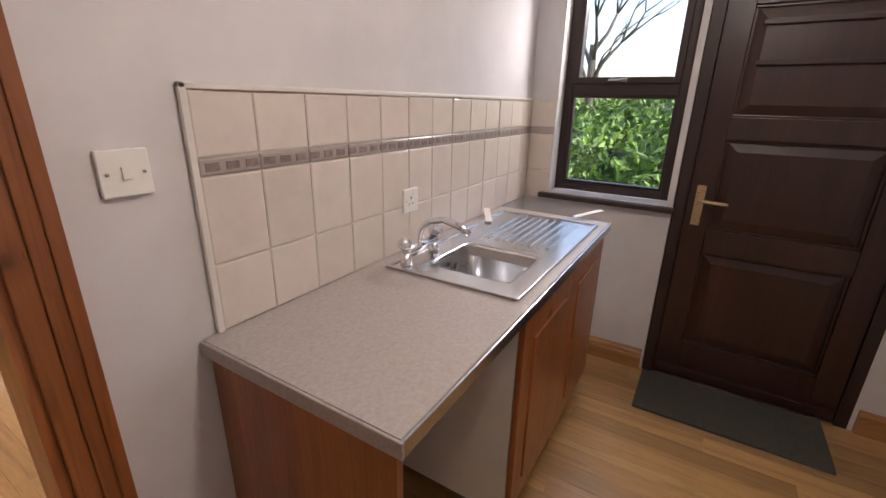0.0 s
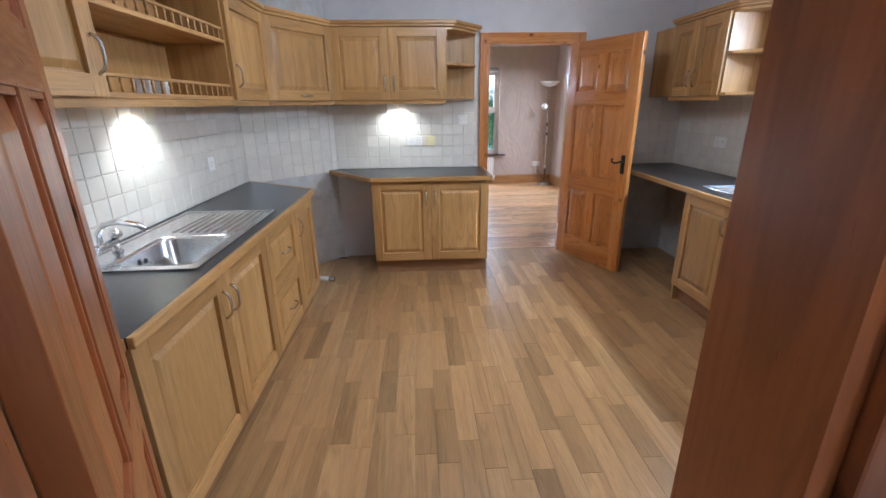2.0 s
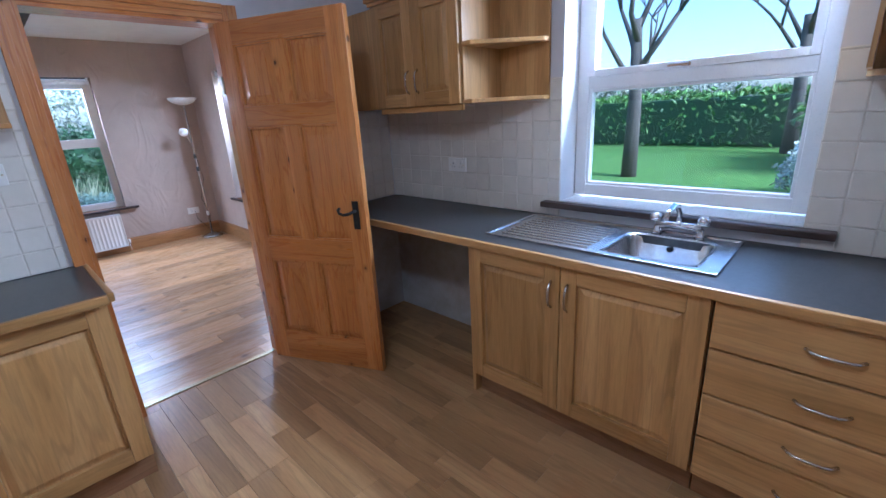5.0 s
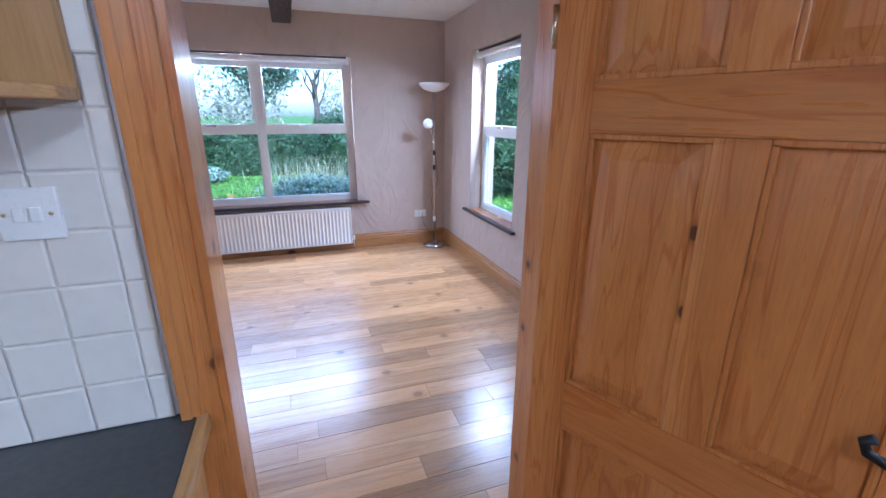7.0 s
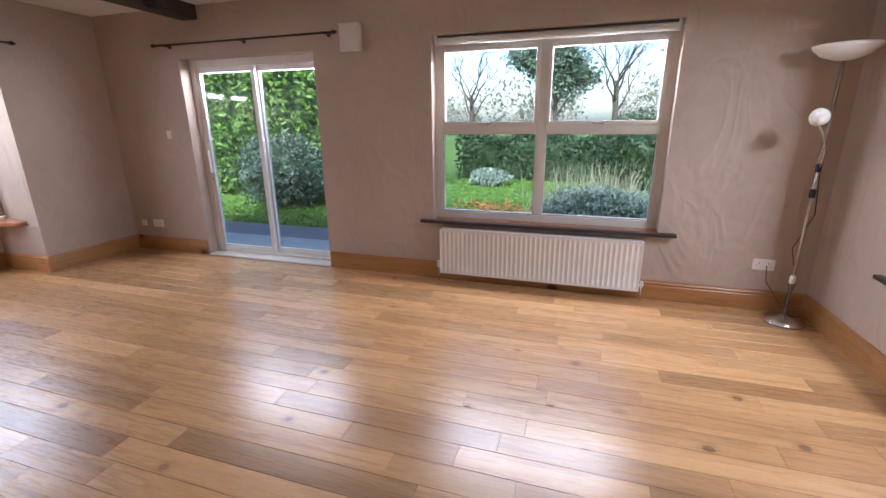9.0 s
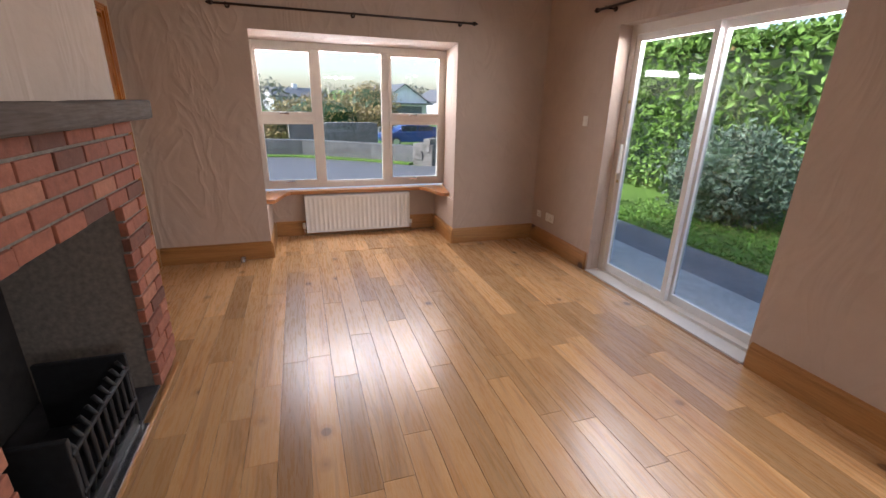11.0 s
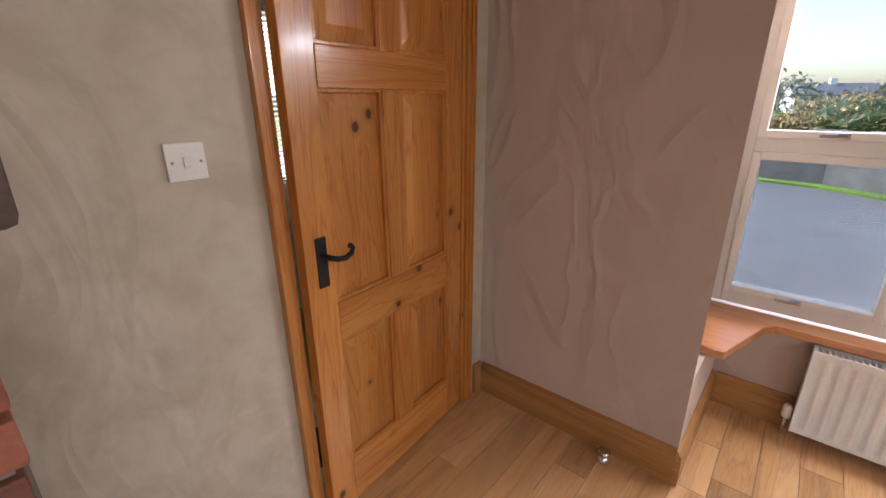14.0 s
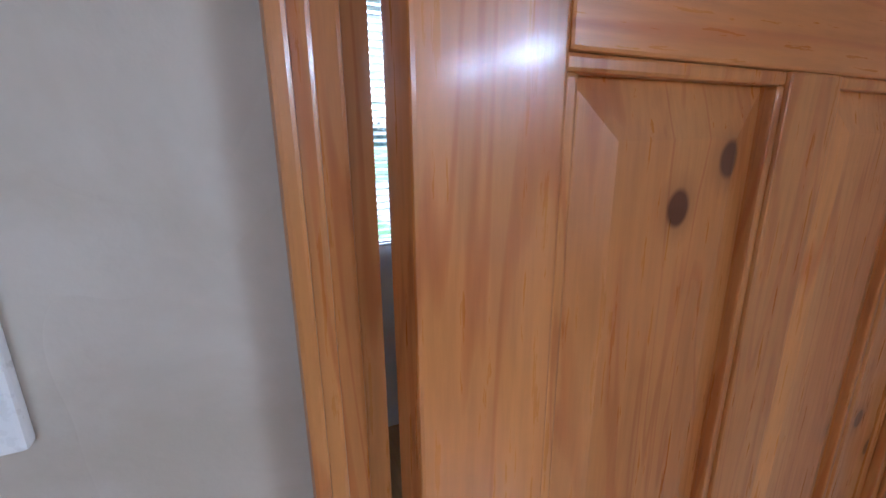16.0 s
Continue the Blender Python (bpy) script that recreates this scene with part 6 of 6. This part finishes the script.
bush("small pale shrub at the hedge foot", (-1.2, 16.6), (0.5, 0.4, 0.22), "leaf_silver", 2500, 0.05)
bush("bright laurel bush at the lawn's edge", (4.4, 15.4), (1.7, 1.2, 1.0), "leaf_laurel", 7000, 0.075)
bush("dark yew bush beside the laurel", (2.6, 16.6), (1.2, 1.0, 0.95), "leaf_and_core_dark", 6000, 0.06)
# dry tall grass behind the silver bush
tg = thing("tall_grass", "tuft of tall dry pale grass behind the bush", "grass", (1.35, 12.9, GZ))
V, F = [], []
for i in range(520):
    bx, by = grng.normal(0, 0.42), grng.normal(0, 0.22)
    ln, hh, aa = grng.normal(0, 0.22), grng.uniform(0.45, 1.05), grng.uniform(0, 6.28)
    wx, wy = 0.005 * math.cos(aa), 0.005 * math.sin(aa)
    k = len(V)
    V += [(bx - wx, by - wy, -0.02), (bx + wx, by + wy, -0.02), (bx + ln * 0.5 - wx, by - wy, hh * 0.6), (bx + ln * 0.5 + wx, by + wy, hh * 0.6), (bx + ln, by, hh)]
    F += [(k, k + 1, k + 3, k + 2), (k + 2, k + 3, k + 4)]
me = bpy.data.meshes.new("blades")
me.from_pydata(V, [], F)
me.materials.append(M["blade"])
ob = new("blades", me)
ob.parent = tg
tagged(ob, kind="stuff")
# fallen leaves
fl_ = thing("leaf_pile", "scattered rust-brown fallen leaves on the lawn", "leaves", (-0.55, 13.4, GZ))
leaves(np.stack([grng.normal(0, 0.45, 260), grng.normal(0, 0.4, 260), grng.uniform(0.012, 0.05, 260)], 1), 0.055, "leaf_rust", fl_)
# lawn blades near the house
gl = tagged(thing("lawn_grass", "short uneven green grass of the lawn", "grass", (0, 0, GZ)), kind="stuff")
pts = np.stack([grng.uniform(-6, 7, 22000), 11.3 + 6.5 * grng.random(22000) ** 1.6, grng.uniform(0.0, 0.04, 22000)], 1)
M["leaf_lawn"] = foliage("lawn_blade", (0.06, 0.14, 0.014), (0.15, 0.30, 0.04))
leaves(pts, 0.035, "leaf_lawn", gl, "blades")
for i, (x, y, h, sp, m, n_) in enumerate(((5.5, 24, 6.5, 0.6, "leaf_autumn", 2600), (-0.5, 30, 6.0, 0.5, "leaf_shrub", 2600), (9, 30, 8, 0.6, "leaf_autumn", 2000), (-6, 34, 6.5, 0.6, None, 0),
                                          (2.6, 33, 7.5, 0.5, None, 0), (-12, 32, 7, 0.5, "leaf_shrub", 2500), (14, 26, 7, 0.6, "leaf_shrub", 2600), (-18, 26, 7, 0.6, "leaf_autumn", 2400))):
    tree("half-bare autumn tree beyond the garden hedge" if m else "bare leafless tree beyond the garden", (x, y), h, sp, m, n_ * 3, 0.13, 20 + i)
# east garden
hedge("mixed green hedge at the far side of the lawn", 17, -12, 19, 16, 1.7, 1.4, "leaf_laurel", 9000, 0.11)
bush("round pale silvery bush on the east lawn", (9.4, 2.6), (0.8, 0.8, 0.5), "leaf_pale", 6000, 0.05)
bush("bright green bush in the east garden", (14.0, 1.6), (2.2, 2.0, 1.2), "leaf_laurel", 7000, 0.09)
bush("bright green laurel outside the utility window", (6.4, -0.1), (1.2, 2.2, 0.85), "leaf_laurel", 9000, 0.07)
bush("dark conifer outside the east window", (5.6, 12.5), (1.1, 1.1, 1.7), "leaf_and_core_dark", 7000, 0.06)
tree("bare leafless tree on the east lawn", (10.6, 6.3), 6.5, 0.7, None, 0, 0.1, 41)
tree("bare leafless tree behind the east hedge", (16, 4), 7.0, 0.7, None, 0, 0.1, 42)
tree("autumn tree behind the east hedge", (20, 14), 8.0, 0.6, "leaf_autumn", 2600, 0.16, 43)
# west, beyond the road
for i, (x, y, r, m) in enumerate(((-31, 5.2, (1.4, 1.6, 1.1), "leaf_autumn"), (-40, 9.0, (3.2, 4.2, 1.7), "leaf_autumn"), (-32, 0.8, (1.6, 1.8, 1.2), "leaf_autumn"), (-37, -2.5, (3, 3, 1.1), "far_wood"), (-46, 14, (3, 3, 2.4), "leaf_autumn"), (-40, 13.2, (1.6, 2.0, 1.2), "leaf_autumn"))):
    bush("autumn-coloured shrubs across the road", (x, y), r, m, 3200, 0.15)
tree("rust-brown half-bare tree across the road", (-34, 0.3), 4.6, 0.8, "leaf_autumn", 1200, 0.14, 51)
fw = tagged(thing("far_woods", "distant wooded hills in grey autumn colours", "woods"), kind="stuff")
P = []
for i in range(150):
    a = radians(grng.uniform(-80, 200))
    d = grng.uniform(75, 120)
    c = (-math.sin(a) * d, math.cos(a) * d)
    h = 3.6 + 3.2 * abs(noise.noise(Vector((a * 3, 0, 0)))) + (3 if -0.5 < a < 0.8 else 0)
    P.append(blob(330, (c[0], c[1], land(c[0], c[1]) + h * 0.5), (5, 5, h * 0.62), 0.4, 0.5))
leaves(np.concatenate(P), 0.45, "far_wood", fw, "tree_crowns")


def house(label, at, rz, w, d, eave, ridge, chimney=True):
    """A gabled house; its gable end looks along local -y."""
    h = thing("house", label, "house", at, rz)
    bm = bmesh.new()
    pr = [(-w / 2, -1), (w / 2, -1), (w / 2, eave), (0, ridge), (-w / 2, eave)]
    a = [bm.verts.new((x, 0, z)) for x, z in pr]
    b = [bm.verts.new((x, d, z)) for x, z in pr]
    bm.faces.new(a)
    bm.faces.new(b)
    for i in range(5):
        bm.faces.new((a[i], a[(i + 1) % 5], b[(i + 1) % 5], b[i]))
    part("wall", bm, "white_render", h)
    for s in (-1, 1):
        bm = bmesh.new()
        e, o = 0.35, 0.14
        q = [(s * (w / 2 + e), eave - (ridge - eave) * e / (w / 2)), (0, ridge)]
        vs = [bm.verts.new((x, y, z + k)) for y in (-0.3, d + 0.3) for k in (0.02, o) for x, z in q]
        for f in ((0, 1, 3, 2), (4, 6, 7, 5), (0, 4, 5, 1), (2, 3, 7, 6), (0, 2, 6, 4), (1, 5, 7, 3)):
            bm.faces.new([vs[i] for i in f])
        part("roof", bm, "roof_slate", h)
    if chimney:
        part("chimney", cube(-0.4, d * 0.5 - 0.4, ridge - 0.6, 0.4, d * 0.5 + 0.4, ridge + 0.8, 0.05), "white_render", h)
    return h


def far_window(h, x0, x1, z0, z1, y=-0.03):
    wnd = part("window", cube(x0, y - 0.04, z0, x1, y + 0.02, z1), "upvc", h)
    part("pane", cube(x0 + 0.08, y - 0.06, z0 + 0.08, x1 - 0.08, y - 0.041, z1 - 0.08), "dark_glass", wnd)


ha = house("white rendered gabled house with slate roof across the road", (-62, 21.3, -0.9), 100, 6.8, 12, 2.2, 4.35, False)
part("garage_door", cube(-2.6, -0.08, -0.6, 2.6, -0.01, 1.5), "roof_slate", ha)
part("porch_roof", cube(-3.9, -1.0, 1.75, 3.9, -0.02, 1.95, 0.03), "roof_slate", ha)
hb = house("low white outbuilding with slate roof beside the house", (-62, 31, -1.0), 105, 6, 11, 2.4, 4.0)
far_window(hb, -2, -0.6, 0.8, 1.9)
far_window(hb, 0.8, 2.2, 0.8, 1.9)
hc = house("small white gabled cottage far across the fields", (-85, -8.5, -0.6), 75, 4.6, 9, 2.2, 3.9)
far_window(hc, -1.4, -0.5, 1.0, 2.2)
far_window(hc, 0.5, 1.4, 1.0, 2.2)
hd_ = house("grey far house among the trees", (-88, 2.0, -0.6), 20, 6.0, 10, 2.2, 3.6)


# parked car
def car(at, rz):
    c = thing("car", "dark blue parked hatchback on the roadside", "car", at, rz)
    side = [(-2.15, 0.35), (-2.15, 0.72), (-2.0, 0.86), (-1.2, 0.95), (1.75, 0.95), (2.12, 0.85), (2.18, 0.45), (2.1, 0.28), (-2.05, 0.28)]
    top = [(-1.35, 0.94), (-0.55, 1.40), (0.75, 1.44), (1.55, 1.22), (1.95, 0.94)]

    def body(pts, hw, shrink):
        bm = bmesh.new()
        rings = []
        for y, k in ((-hw, shrink), (-hw * 0.9, 1), (hw * 0.9, 1), (hw, shrink)):
            cz = 0.7
            rings.append([bm.verts.new((x * (0.985 if k < 1 else 1), y, cz + (z - cz) * k)) for x, z in pts])
        for a, b in zip(rings, rings[1:]):
            for i in range(len(pts)):
                bm.faces.new((a[i], a[(i + 1) % len(pts)], b[(i + 1) % len(pts)], b[i])).smooth = True
        bm.faces.new(rings[0])
        bm.faces.new(rings[-1])
        return bm

    part("body", body(side, 0.88, 0.93), "car_blue", c)
    part("cabin", body(top, 0.76, 0.97), "car_blue", c)
    part("side_window", cube(-0.95, -0.775, 1.0, 0.2, -0.76, 1.32, 0.02), "dark_glass", c)
    part("side_window", cube(0.27, -0.775, 1.0, 1.35, -0.76, 1.30, 0.02), "dark_glass", c)
    for x in (-1.35, 1.35):
        for y in (-0.86, 0.86):
            bm = bmesh.new()
            tube(bm, [(x, y - 0.1, 0.32), (x, y + 0.1, 0.32)], 0.32, 20)
            w_ = part("wheel", bm, "rubber", c)
            bm = bmesh.new()
            s = math.copysign(1, y)
            tube(bm, [(x, y + s * 0.09, 0.32), (x, y + s * 0.112, 0.32)], 0.21, 16)
            part("rim", bm, "steel", w_)
    part("headlight", cube(-2.14, -0.75, 0.66, -2.0, -0.5, 0.8, 0.02), "chrome", c)
    part("headlight", cube(-2.14, 0.5, 0.66, -2.0, 0.75, 0.8, 0.02), "chrome", c)


car((-29.5, 14.1, land(-29.5, 14.1)), 98)


# ---- floor boards ----
rng = random.Random(7)


def boards(owner, mat, u0, u1, v0, v1, width, lens, along_x, skip=None, gap=0.0013, z=0.0):
    """Boards laid end to end in rows; alike lengths share a mesh."""
    kept = {}
    v = v0
    while v < v1 - 0.01:
        b = min(width, v1 - v)
        u = u0 - rng.random() * lens[-1]
        while u < u1:
            L = rng.choice(lens)
            a, e = max(u, u0), min(u + L, u1)
            u += L
            if e - a < 0.03 or (skip and skip((a + e) / 2, v + b / 2)):
                continue
            key = (round(e - a, 3), round(b, 3))
            if key not in kept:
                l, w = e - a - gap, b - gap
                bm = bmesh.new()
                c = 0.001
                lo = [bm.verts.new(p) for p in ((-l / 2, -w / 2, -0.012), (l / 2, -w / 2, -0.012), (l / 2, w / 2, -0.012), (-l / 2, w / 2, -0.012))]
                mi = [bm.verts.new((p.co.x, p.co.y, -c)) for p in lo]
                hi = [bm.verts.new((p.co.x - math.copysign(c, p.co.x), p.co.y - math.copysign(c, p.co.y), 0)) for p in lo]
                for r, s in ((lo, mi), (mi, hi)):
                    for k in range(4):
                        bm.faces.new((r[k], r[(k + 1) % 4], s[(k + 1) % 4], s[k]))
                bm.faces.new(hi)
                if not along_x:
                    bmesh.ops.rotate(bm, verts=bm.verts, matrix=Matrix.Rotation(math.pi / 2, 3, "Z"))
                kept[key] = mesh_of("floor_board", bm, mat)
            ob = new("floor_board", kept[key])
            ob.parent = owner
            cu, cv = (a + e) / 2, v + b / 2
            ob.location = (cu, cv, z) if along_x else (cv, cu, z)
        v += width


fl = tagged(thing("floor_living", "glossy honey oak plank floor with dark knots", "floor"), kind="structure")
boards(fl, "plank", -4.04, 2.735, 5.281, 9.29, 0.136, (0.55, 0.8, 0.95, 1.2, 1.45), True, lambda u, v: (v < 5.55 and u < -1.2) or (v < 5.32 and not 0.7 < u < 1.7))
boards(fl, "plank", -4.72, -4.04, 6.486, 8.34, 0.136, (0.68, 0.68), True)
fk = tagged(thing("floor_kitchen", "brown wood-strip laminate floor of short staves", "floor"), kind="structure")
boards(fk, "laminate", 1.0, 5.053, -0.70, 2.63, 0.098, (0.34, 0.46, 0.6), False, lambda u, v: u > 4.97 and not 0.77 < v < 1.60, 0.0006)
fu = tagged(thing("floor_utility", "brown wood-strip laminate floor of short staves", "floor"), kind="structure")
boards(fu, "laminate", -0.92, 1.0, -1.18, 2.70, 0.098, (0.9, 1.1), False, None, 0.0006)
boards(fk, "laminate", 1.13, 4.97, -1.25, -0.70, 0.11, (1.9,), False, None, 0.0006)

# ---- the kitchen and the utility room, drawn to a slightly small plan, brought to their true size ----
TRUE_SIZE = Matrix.Translation((0.75, 0, 0)) @ Matrix.Scale(1.038, 4) @ Matrix.Translation((-0.75, 0, 0))
bpy.context.view_layer.update()


def reach(ob):
    found = [ob.matrix_world.translation.copy()] if ob.type != "MESH" else [ob.matrix_world @ Vector(c) for c in ob.bound_box]
    for child in ob.children:
        found += reach(child)
    return found


for ob in [o for o in scene.objects if o.parent is None and o.type in ("MESH", "EMPTY", "LIGHT")]:
    if ob.name in ("sun", "door_kitchen", "door_frame_kitchen", "threshold_kitchen"):
        continue
    here = reach(ob) if ob.type != "EMPTY" or not ob.children else sum((reach(c) for c in ob.children), [])
    if all(-1.5 < p.x < 3.1 and -1.1 < p.y < 5.165 for p in here):
        ob.matrix_basis = TRUE_SIZE @ ob.matrix_basis
